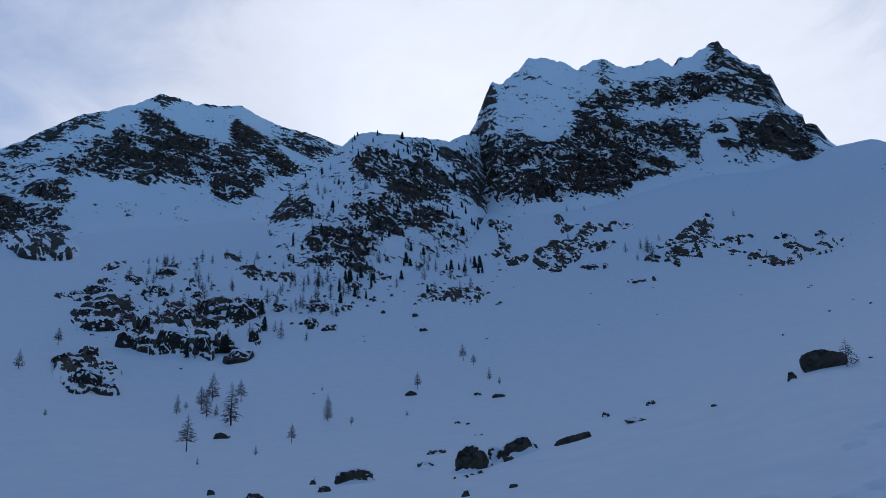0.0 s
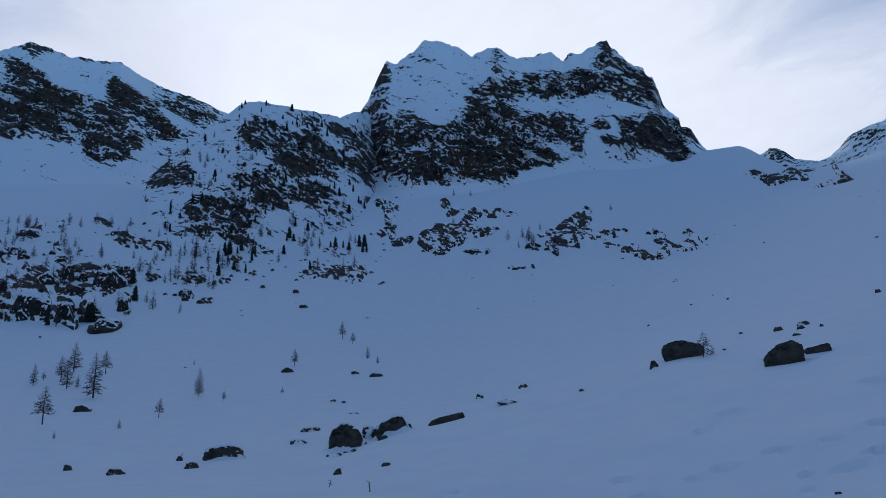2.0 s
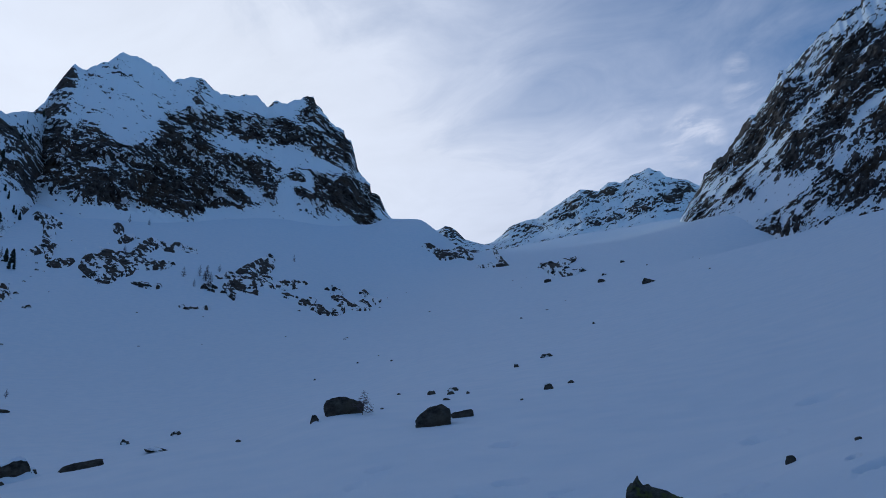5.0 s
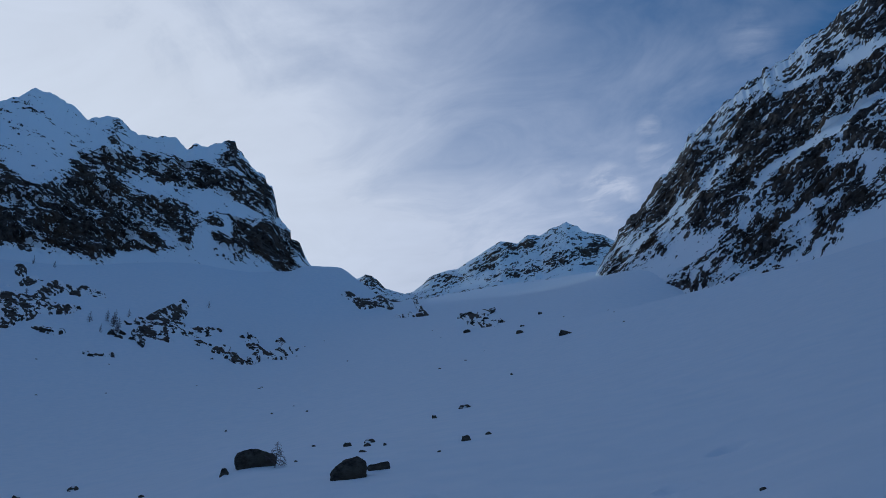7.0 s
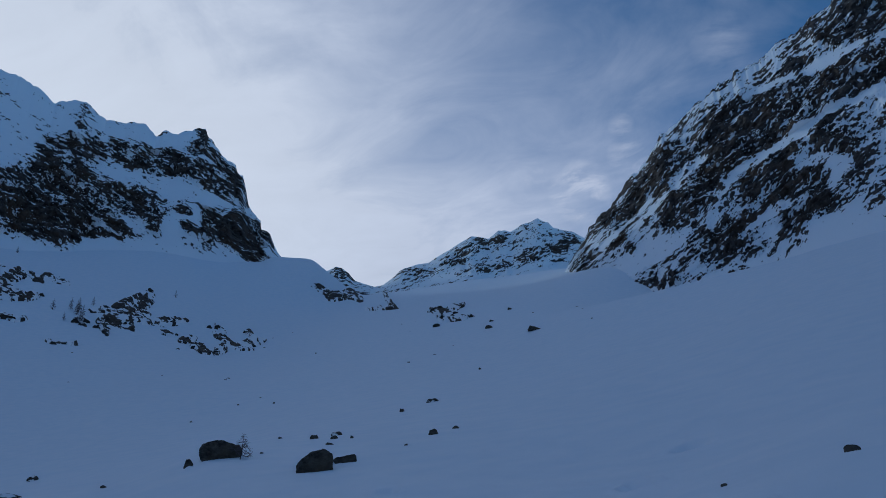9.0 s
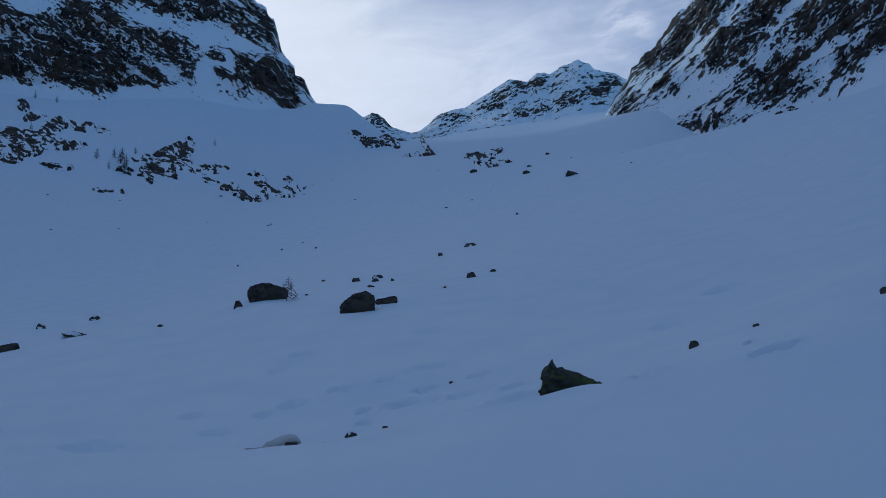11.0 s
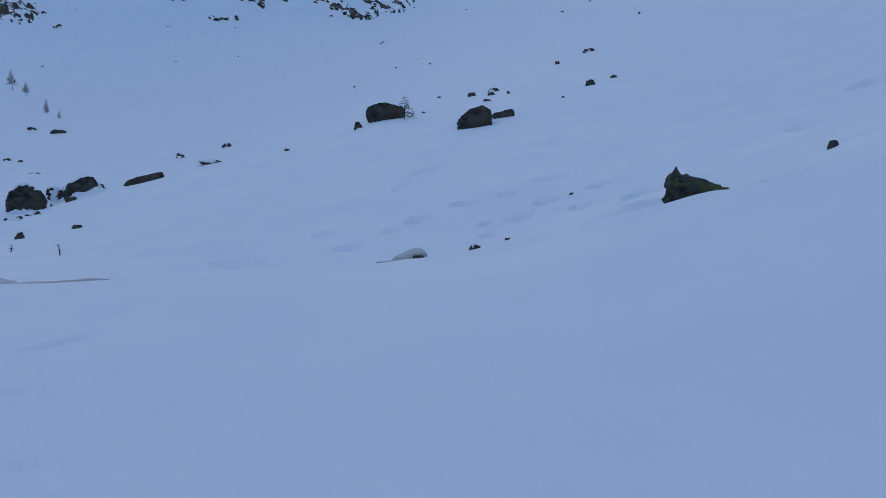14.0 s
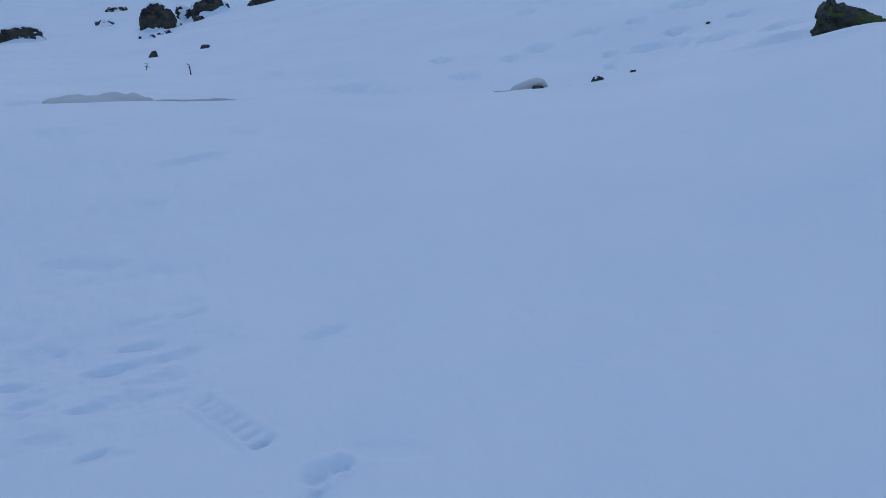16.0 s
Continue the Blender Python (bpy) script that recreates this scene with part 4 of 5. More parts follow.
crag, crag_grid = massif("steep_crag",
    [(51.3, 18.8, 700), (52.5, 20.8, 690), (53.2, 21.6, 690), (54.2, 22.7, 680), (56.2, 24.6, 670), (58.3, 26.5, 660), (60.1, 28.4, 650), (62.2, 29.2, 640), (63.8, 30.4, 630), (67.8, 31.8, 620), (71.5, 33.2, 610), (75.3, 34.5, 600), (85, 36, 600), (100, 30, 600), (125, 15, 600)],
    [(51.3, 17.9, 560), (55, 18.0, 500), (58, 17, 440), (62, 16.9, 400), (66, 17.4, 400), (70, 19, 400), (76, 20, 400), (100, 18, 400), (125, 8, 400)], CRAG_ZONES + CRAG_ZONES_UPPER, CRAG_STROKES + CRAG_STROKES_MORE, 0.38, 0.045, 300, 15, 6.5, 53, jag=0.4, dip=-38, mottle=1.25)
tagged(crag, "steep dark crag streaked with snow gullies", "mountain")

# ---- rock bands on the slopes ----
BANDS = [
    ("rock_outcrop", "upper rocks of a broken band, capped with snow", [(-26.45, 13.09, 1.02, 0.25, 5, 0.8), (-25.01, 13.81, 0.83, 0.21, -45, 0.8), (-22.67, 14.47, 0.49, 0.25, 17, 0.8), (-20.07, 15.45, 0.57, 0.25, -45, 0.8), (-20.62, 14.93, 0.46, 0.21, 27, 0.8), (-14.36, 15.36, 0.9, 0.34, 11, 0.8),
        (-12.7, 15.08, 1.72, 0.29, 0, 0.8), (-9.44, 12.83, 0.9, 0.25, 0, 0.8), (-9.95, 11.7, 0.55, 0.21, 18, 0.8), (-15.93, 16.33, 0.63, 0.17, 14, 0.8), (-23.96, 15.42, 0.76, 0.17, -22, 0.8), (-18.44, 14.23, 0.61, 0.21, 56, 0.8),
        (-12.34, 12.77, 0.44, 0.21, -17, 0.8), (-8.59, 11.28, 0.41, 0.17, -27, 0.8), (-18.3, 13.53, 0.46, 0.21, 63, 0.8), (-18.47, 14.93, 11.1, 1.68, -3, 0.3)], 330, 620, 0.055, 300, 3, 3, 61),
    ("rock_outcrop", "broken cliff of dark rock knobs capped with snow", [(-24.72, 12.58, 1.51, 0.38, -17, 0.85), (-24.9, 11.49, 1.27, 0.29, 3, 0.85), (-23.86, 12.05, 1.53, 0.34, 5, 0.85), (-23.37, 12.74, 0.73, 0.34, 34, 0.85), (-20.93, 13.93, 0.93, 0.38, -37, 0.85), (-18.92, 12.42, 1.24, 0.5, 27, 0.85),
        (-17.28, 12.76, 1.1, 0.34, 0, 0.85), (-14.69, 12.81, 1.49, 0.5, 0, 0.85), (-19.82, 11.31, 1.8, 0.63, 22, 0.85), (-21.63, 10.29, 1.33, 0.55, 34, 0.85), (-19.55, 9.95, 1.24, 0.38, 0, 0.85), (-17.53, 9.87, 0.96, 0.5, 45, 0.85),
        (-16.29, 10.38, 0.64, 0.34, 45, 0.85), (-16.93, 11.47, 1.63, 0.34, -5, 0.85), (-15.07, 9.29, 0.99, 0.34, -9, 0.85), (-14.02, 10.69, 0.59, 0.25, 72, 0.85), (-20.04, 11.8, 7.52, 1.89, 3, 0.36)], 270, 480, 0.05, 320, 5.5, 5, 62),
    ("rock_outcrop", "snow-capped dark rock knob on the lower slope", [(-25.21, 8.03, 1.62, 0.76, 7, 0.9), (-26.15, 8.85, 0.88, 0.21, -18, 0.9), (-25.08, 9.49, 0.52, 0.19, -11, 0.9), (-23.83, 8.34, 0.73, 0.25, 27, 0.9), (-25.38, 7.01, 0.51, 0.19, 0, 0.9), (-23.63, 6.93, 0.75, 0.21, 11, 0.9), (-24.86, 8.04, 2.97, 1.26, 4, 0.25)], 230, 360, 0.055, 180, 4, 4, 67),
    ("rock_outcrop", "dark rock wall above a smooth snowfield", [(-28.96, 16.34, 2.94, 0.92, 3, 0.7), (-26.89, 17.59, 1.24, 0.42, -16, 0.7), (-29.61, 18.31, 0.74, 0.38, 15, 0.7), (-30.92, 17.86, 1.0, 0.5, 45, 0.7), (-28.37, 15.73, 1.23, 0.34, -7, 0.7)], 520, 900, 0.05, 240, 12, 9, 71),
    ("rock_outcrop", "scattered small rocks among conifers on snow", [(-1.4, 13.3, 0.65, 0.29, 2, 0.85), (-0.1, 13.5, 0.47, 0.29, 2, 0.85), (1.1, 13.6, 0.56, 0.38, 3, 0.85), (2.5, 13.6, 0.47, 0.46, 3, 0.85), (-5.0, 15.1, 0.56, 0.38, 1, 0.85), (-4.2, 15.1, 0.35, 0.21, 1, 0.85),
        (2.0, 13.0, 0.39, 0.25, 3, 0.85), (-9.5, 13.0, 0.81, 0.29, 0, 0.85), (-8.6, 11.2, 0.55, 0.37, 0, 0.85), (-10.3, 11.5, 0.46, 0.29, -1, 0.85), (-7.4, 12.8, 0.38, 0.21, 0, 0.85), (-6.8, 14.5, 0.52, 0.33, 0, 0.85),
        (-1.8, 15.8, 0.44, 0.25, 2, 0.85), (0.2, 15.4, 0.52, 0.25, 3, 0.85), (-1.93, 14.77, 5.87, 1.47, 3, 0.34), (1.48, 13.37, 2.35, 0.59, 7, 0.4)], 330, 480, 0.055, 200, 2.5, 2.5, 73),
    ("rock_outcrop", "broken band of dark rocks under the peak", [(4.63, 18.55, 1.07, 0.38, 9, 0.8), (4.76, 17.91, 0.64, 0.25, 62, 0.8), (4.83, 16.76, 0.72, 0.25, 76, 0.8), (4.38, 16.47, 0.86, 0.21, -31, 0.8), (5.74, 15.75, 0.71, 0.25, -14, 0.8), (9.24, 16.32, 1.67, 0.55, -6, 0.8),
        (8.29, 15.25, 1.08, 0.38, 18, 0.8), (9.3, 15.79, 1.07, 0.5, 0, 0.8), (9.83, 17.93, 0.47, 0.21, -27, 0.8), (11.18, 17.49, 0.75, 0.34, -34, 0.8), (12.27, 17.69, 1.0, 0.21, 8, 0.8), (12.11, 16.26, 0.82, 0.25, -11, 0.8),
        (13.96, 17.65, 0.76, 0.17, 18, 0.8), (9.12, 18.48, 0.39, 0.25, 22, 0.8), (11.43, 14.84, 1.05, 0.17, 4, 0.8), (8.87, 16.98, 6.46, 1.76, 1, 0.36)], 390, 660, 0.045, 320, 3.5, 3, 79),
    ("rock_outcrop", "low broken rocks half buried in snow", [(19.03, 16.46, 1.69, 0.63, -32, 0.8), (18.71, 15.6, 1.34, 0.42, -14, 0.8), (16.94, 15.93, 0.84, 0.17, -9, 0.8), (17.18, 14.68, 0.61, 0.21, 56, 0.8), (18.32, 14.94, 1.16, 0.17, 6, 0.8), (21.45, 15.52, 1.4, 0.29, -6, 0.6),
        (21.61, 14.7, 0.52, 0.17, 18, 0.8), (15.2, 13.37, 0.87, 0.21, -8, 0.8), (14.49, 13.41, 0.74, 0.17, 18, 0.8), (15.81, 15.0, 0.44, 0.17, 35, 0.8), (19.1, 15.55, 4.06, 1.18, -4, 0.3)], 380, 560, 0.045, 260, 3.2, 3, 83),
    ("rock_outcrop", "thin ledge of dark rock in the snow bowl", [(22.88, 14.28, 0.59, 0.25, -11, 0.85), (24.09, 13.69, 1.04, 0.25, 13, 0.85), (25.27, 13.67, 0.79, 0.29, -27, 0.85), (25.5, 14.5, 0.81, 0.17, 31, 0.85), (26.58, 13.94, 1.05, 0.17, 7, 0.85), (27.35, 14.29, 1.24, 0.34, -14, 0.45),
        (25.08, 15.25, 0.54, 0.15, 34, 0.85), (27.3, 14.97, 0.42, 0.17, 27, 0.85), (25.56, 14.3, 3.47, 0.84, -2, 0.22)], 380, 540, 0.045, 220, 3, 3, 89),
    ("rock_outcrop", "isolated dark rock below the pass", [(41.63, 16.53, 1.03, 0.38, 31, 0.8), (42.63, 16.97, 0.78, 0.29, -22, 0.8), (42.16, 16.26, 0.98, 0.29, 13, 0.8), (40.97, 17.04, 0.5, 0.21, 39, 0.8), (43.51, 16.29, 0.52, 0.21, -30, 0.8), (43.23, 17.19, 0.33, 0.17, 0, 0.8)], 390, 540, 0.05, 180, 3.5, 3.5, 97),
    ("rock_outcrop", "rock steps below the notch of the pass", [(32.61, 18.28, 0.98, 0.29, 23, 0.8), (33.99, 17.93, 1.18, 0.38, -8, 0.8), (35.09, 18.03, 0.8, 0.38, 34, 0.8), (34.31, 19.77, 0.5, 0.21, 35, 0.8), (33.53, 20.18, 0.47, 0.13, 4, 0.8), (35.64, 18.8, 0.41, 0.17, 17, 0.8), (36.28, 16.92, 0.45, 0.21, 17, 0.8), (37.5, 17.8, 0.47, 0.21, 63, 0.8), (37.49, 16.96, 0.9, 0.34, 0, 0.8), (37.88, 17.16, 0.45, 0.21, 73, 0.8)], 560, 860, 0.045, 260, 4, 3.5, 101),
]
for name, label, zones, near, far_side, step, rows, lift, block, seed in BANDS:
    tagged(rock_band(name, zones, near, far_side, step, rows, lift, block, seed), label, "rock outcrop", "rock bands on the slopes")

# ---- trees ----
def limb(bm, a, b, ra, rb, sides=3):
    """A tapered stick from a to b."""
    a, b = Vector(a), Vector(b)
    d = (b - a).normalized()
    side = d.orthogonal().normalized()
    other = d.cross(side)
    low, top = [], []
    for i in range(sides):
        w = 2 * math.pi * i / sides
        o = side * math.cos(w) + other * math.sin(w)
        low.append(bm.verts.new(a + o * ra))
        top.append(bm.verts.new(b + o * rb))
    for i in range(sides):
        j = (i + 1) % sides
        bm.faces.new((low[i], low[j], top[j], top[i]))


def trunk_mesh(rng, height, radius, bend, sides=6):
    bm = bmesh.new()
    pts = [Vector((bend * math.sin(k * 1.3) * k / 6, bend * math.cos(k * 0.9 + 1) * k / 8, height * k / 6)) for k in range(7)]
    pts[0].z = -0.5
    for k in range(6):
        limb(bm, pts[k], pts[k + 1], radius * (1 - k / 6.3), radius * (1 - (k + 1) / 6.3), sides)
    return bm, lambda t: pts[min(int(t * 6), 5)].lerp(pts[min(int(t * 6), 5) + 1], t * 6 - min(int(t * 6), 5))


def larch(name, height, limbs, twigs, spread, seed, low=0.14, stout=0.0065):
    """A leafless larch: tapering trunk, drooping limbs in loose whorls, thin twigs."""
    rng = random.Random(seed)
    tree = new(name)
    bm, axis = trunk_mesh(rng, height, height * 0.019, height * 0.012)
    part("trunk", bm, LARCH_BARK, tree)
    bm = bmesh.new()
    for k in range(limbs):
        t = low + (0.97 - low) * (k + rng.random()) / limbs
        w = k * 2.4 + rng.uniform(-0.6, 0.6)
        reach = spread * height * ((1 - t) ** 0.75) * rng.uniform(0.55, 1.15) * min(1, 0.45 + t * 2)
        out = Vector((math.cos(w), math.sin(w), 0))
        a = axis(t)
        mid = a + out * reach * 0.55 + Vector((0, 0, reach * rng.uniform(-0.18, 0.06)))
        tip = a + out * reach + Vector((0, 0, reach * rng.uniform(-0.4, 0.3)))
        thick = height * stout * (1.2 - t)
        limb(bm, a, mid, thick, thick * 0.7)
        limb(bm, mid, tip, thick * 0.7, thick * 0.25)
        for q in range(twigs):
            s = rng.uniform(0.25, 0.95)
            b = a.lerp(mid, s / 0.55) if s < 0.55 else mid.lerp(tip, (s - 0.55) / 0.45)
            side = out.cross(Vector((0, 0, 1))) * rng.choice((-1, 1))
            l = reach * rng.uniform(0.15, 0.42)
            limb(bm, b, b + (side * rng.uniform(0.4, 1) + out * 0.6 + Vector((0, 0, rng.uniform(-0.7, 0.2)))) * l, thick * 0.55, thick * 0.3)
    tagged(part("crown", bm, LARCH_TWIG, tree, "thin bare violet-brown branches"), kind="stuff")
    return tree


def pine(name, height, whorls, width, seed):
    """A dark stone pine: narrow uneven crown of many drooping needle clumps."""
    rng = random.Random(seed)
    tree = new(name)
    bm, axis = trunk_mesh(rng, height * 0.95, height * 0.022, height * 0.01)
    part("trunk", bm, PINE_BARK, tree)
    bm = bmesh.new()
    for k in range(whorls):
        t = 0.08 + 0.9 * k / whorls
        ring = width * height * (1 - t) ** 0.55 * rng.uniform(0.6, 1.25) + 0.05 * height * 0.4
        for m in range(7):
            if rng.random() < 0.12:
                continue
            w = m * 0.9 + k * 0.7 + rng.uniform(-0.3, 0.3)
            out = Vector((math.cos(w), math.sin(w), 0))
            side = Vector((-out.y, out.x, 0))
            a = axis(t)
            r = ring * rng.uniform(0.6, 1.15)
            h = height * rng.uniform(0.035, 0.07)
            root, top = bm.verts.new(a + out * r * 0.1), bm.verts.new(a + out * r * 0.55 + Vector((0, 0, h)))
            tip = bm.verts.new(a + out * r + Vector((0, 0, rng.uniform(-1, 0.4) * h)))
            lft, rgt = bm.verts.new(a + out * r * 0.6 + side * r * 0.42 - Vector((0, 0, h * 0.5))), bm.verts.new(a + out * r * 0.6 - side * r * 0.42 - Vector((0, 0, h * 0.5)))
            for f in ((root, lft, top), (top, lft, tip), (root, top, rgt), (top, tip, rgt), (root, rgt, lft), (lft, rgt, tip)):
                bm.faces.new(f)
    tagged(part("crown", bm, PINE_NEEDLE, tree, "dense dark green needles", smooth=False), kind="stuff")
    return tree


def ground_at(x, y):
    return float(land(np.array([x]), np.array([y]))[0])


def plant(kinds, rng, x, y, z, height):
    """A copy of one of the kinds (tree, its height) at that place, at its height in metres."""
    tree, own = rng.choice(kinds)
    k = height / own
    ob = copy_thing(tree, pose(x, y, z, rng.uniform(-2, 2), rng.uniform(-2, 2), rng.uniform(0, 360)))
    ob.scale = (k * rng.uniform(0.85, 1.15), k * rng.uniform(0.85, 1.15), k)
    return ob


TALL = [(larch("larch_tree", 9.0, 90, 20, sp, sd, lo, 0.0062), 9.0) for sp, sd, lo in ((0.31, 5, 0.16), (0.36, 8, 0.28), (0.26, 12, 0.12))]
SMALL = [(larch("larch_tree", 7.0, 46, 12, sp, sd, 0.1, 0.013), 7.0) for sp, sd in ((0.27, 21), (0.22, 25), (0.32, 27))]
SPIRES = [(pine("pine_tree", 8.0, 22, wd, sd), 8.0) for wd, sd in ((0.2, 31), (0.15, 33), (0.25, 36))]
for (tree, own) in TALL + SMALL:
    tagged(tree, "bare leafless larch standing in the snow", "tree", "larches on the slopes")
for (tree, own) in SPIRES:
    tagged(tree, "narrow dark evergreen pine on the snowy slope", "tree", "pines on the rock shoulder")
rng = random.Random(77)
# the larches on the open lower slope: x, y, height
VALLEY_LARCHES = [(-35.5, 106.6, 5.1), (-66.3, 190.6, 5.2), (-66.1, 196.3, 2.4), (-61.1, 192.8, 6.3), (-63.3, 208.8, 8.0), (-55.3, 178.8, 6.9), (-53.5, 179.7, 3.0), (-43.6, 156.8, 9.0), (-54.0, 203.1, 6.2), (-24.2, 156.5, 5.6),
                  (-18.2, 146.4, 1.9), (-24.6, 122.7, 3.1), (-8.2, 210.7, 5.0), (5.8, 268.4, 6.4), (8.8, 255.0, 4.2), (11.8, 219.3, 3.9), (13.7, 205.5, 2.4), (-25.3, 103.1, 1.4), (-27.7, 87.0, 0.9), (-8.1, 151.3, 1.5),
                  (-35.1, 216.8, 1.6), (-134.3, 240.5, 6.5), (-153.6, 301.3, 7.5), (-96.3, 186.3, 2.1)]
for x, y, h in VALLEY_LARCHES:
    plant(TALL, rng, x, y, ground_at(x, y), h)
for x, y, h in [(103.4, 594.2, 7.0), (116.3, 587.0, 5.6), (195.0, 486.2, 5.8), (121.3, 438.0, 9.0), (123.5, 443.0, 9.0), (120.2, 447.0, 8.0), (122.6, 431.0, 9.0), (119.5, 423.8, 8.0), (110.3, 444.6, 7.0), (43.5, 680.2, 7.5), (208.9, 404.2, 4.8), (-55.1, 369.9, 6.7), (-52.5, 366.0, 7.5), (-61.0, 375.0, 7.0)]:
    plant(SMALL, rng, x, y, ground_at(x, y), h)


def wood(count, bearings, reach, kinds, low, high):
    """Trees scattered over a sector of the slope, in loose clumps."""
    made = 0
    while made < count:
        b, r = rng.uniform(*bearings), math.sqrt(rng.uniform(reach[0] ** 2, reach[1] ** 2))
        x, y = r * math.sin(radians(b)), r * math.cos(radians(b))
        if float(vnoise(np.array([x / 26]), np.array([y / 26]), np.array([0.5]), 3)[0]) < rng.uniform(-0.6, 0.3):
            continue
        plant(kinds, rng, x, y, ground_at(x, y), rng.uniform(low, high))
        made += 1


wood(76, (-24, -9), (380, 560), SMALL, 5, 10)
wood(14, (-22, -9), (300, 400), SMALL, 5, 9)
wood(8, (-21, -12), (310, 420), SPIRES, 6, 9)
wood(30, (-10, 3), (400, 480), SMALL, 6, 10)
wood(20, (-8, 4), (405, 470), SPIRES, 5, 9)
wood(12, (5, 20), (430, 520), SMALL, 4, 6)
sx, sy, sz, sa, se, szone, sbare = shoulder_grid


def wood_on_shoulder(count, bearings, heights, kinds, low, high):
    made = 0
    while made < count:
        i, j = rng.randrange(20, sx.shape[0] - 2), rng.randrange(sx.shape[1])
        if not (bearings[0] < sa[i, j] < bearings[1] and heights[0] < se[i, j] < heights[1]):
            continue
        x, y, z = float(sx[i, j]), float(sy[i, j]), float(sz[i, j])
        if ground_at(x, y) > z + 1:
            continue
        plant(kinds, rng, x, y, z - 0.3, rng.uniform(low, high))
        made += 1


wood_on_shoulder(75, (-12, 3.5), (15.5, 25.5), SPIRES, 4, 9)
wood_on_shoulder(55, (-11.5, 2), (15, 23), SMALL, 6, 10)
wood_on_shoulder(14, (-9, 3.3), (24.0, 25.9), SPIRES, 4, 7)
# the patterns that the copies were made from stand behind the rise, in the same wood
for n, (tree, own) in enumerate(TALL + SMALL + SPIRES):
    b = radians(-20 + 2.1 * n)
    x, y = 455 * math.sin(b), 455 * math.cos(b)
    tree.matrix_world = pose(x, y, ground_at(x, y)) @ Matrix.Diagonal((0.8, 0.8, 0.8, 1))

# ---- boulders ----
def rough_stone(w, d, h, seed, finer, cuts=14, flat=0.62):
    """An angular stone: a ball cut by random planes, then roughened. Returns its bmesh."""
    rng = random.Random(seed)
    bm = bmesh.new()
    bmesh.ops.create_icosphere(bm, subdivisions=finer, radius=1.0)
    planes = []
    for k in range(cuts):
        n = Vector((rng.uniform(-1, 1), rng.uniform(-1, 1), rng.uniform(-0.4, 1))).normalized()
        planes.append((n, rng.uniform(flat - 0.14, flat + 0.16)))
    co = np.array([v.co[:] for v in bm.verts])
    co = np.sign(co) * np.abs(co) ** 0.62
    for n, k in planes:
        n = np.array(n)
        k = k * np.abs(n).sum() ** 0.5
        over = np.clip(co @ n - k, 0, None)
        co = co - over[:, None] * n
    o = seed * 3.7
    co = co * (1 + 0.06 * fbm(co[:, 0] * 2.2 + o, co[:, 1] * 2.2, co[:, 2] * 2.2, 4, 0.6, seed) + 0.05 * ridged(co[:, 0] * 5 + o, co[:, 1] * 5, co[:, 2] * 7, 3, 0.5, seed))[:, None]
    size = np.abs(co).max(0)
    co = co / size * np.array((w / 2, d / 2, h))
    for v, p in zip(bm.verts, co):
        v.co = p
    return bm


def hull_stone(w, d, h, seed, profile=None, corners=18, fine=3):
    """An angular block: the hull of chance corners, or of an outline (along, up) given depth, then weathered."""
    rng = random.Random(seed)
    bm = bmesh.new()
    if profile:
        pts = [(u, side * (0.55 + 0.45 * rng.random()) * (1.15 - 0.5 * up), up * rng.uniform(0.88, 1.0)) for u, up in profile for side in (-1, 1)]
        pts += [(u * 0.9, side * 1.0, -0.15) for u, up in profile for side in (-1, 1)]
    else:
        pts = []
        for k in range(corners):
            up = rng.choice((0.15, 0.5, 0.75, 0.95, 1.0)) * rng.uniform(0.8, 1)
            wide = 1.0 - 0.42 * up
            turn = rng.uniform(0, 2 * math.pi)
            pts.append((math.cos(turn) * wide * rng.uniform(0.75, 1), math.sin(turn) * wide * rng.uniform(0.75, 1), up))
        pts += [(math.cos(k * 1.05) * rng.uniform(0.85, 1), math.sin(k * 1.05) * rng.uniform(0.85, 1), -0.2) for k in range(6)]
    made = bmesh.ops.convex_hull(bm, input=[bm.verts.new(q) for q in pts])
    loose = [v for v in bm.verts if not v.link_faces]
    bmesh.ops.delete(bm, geom=loose, context="VERTS")
    bmesh.ops.triangulate(bm, faces=bm.faces[:])
    for k in range(fine):
        bmesh.ops.subdivide_edges(bm, edges=[e for e in bm.edges if e.calc_length() > 0.11], cuts=1, use_grid_fill=True)
        bmesh.ops.triangulate(bm, faces=[f for f in bm.faces if len(f.verts) > 3])
    bm.normal_update()
    co = np.array([v.co[:] for v in bm.verts])
    no = np.array([v.normal[:] for v in bm.verts])
    o = seed * 3.7
    bump = 0.12 * fbm(co[:, 0] * 2.6 + o, co[:, 1] * 2.6, co[:, 2] * 2.6, 4, 0.6, seed) + 0.12 * (ridged(co[:, 0] * 3.4 + o, co[:, 1] * 4, co[:, 2] * 6, 3, 0.55, seed) - 0.7)
    co = co + no * bump[:, None]
    lo, hi = co.min(0), co.max(0)
    co[:, 0] = (co[:, 0] - (lo[0] + hi[0]) / 2) / (hi[0] - lo[0]) * w
    co[:, 1] = co[:, 1] / (hi[1] - lo[1]) * d
    co[:, 2] = co[:, 2] / hi[2] * h
    for v, q in zip(bm.verts, co):
        v.co = q
    return bm


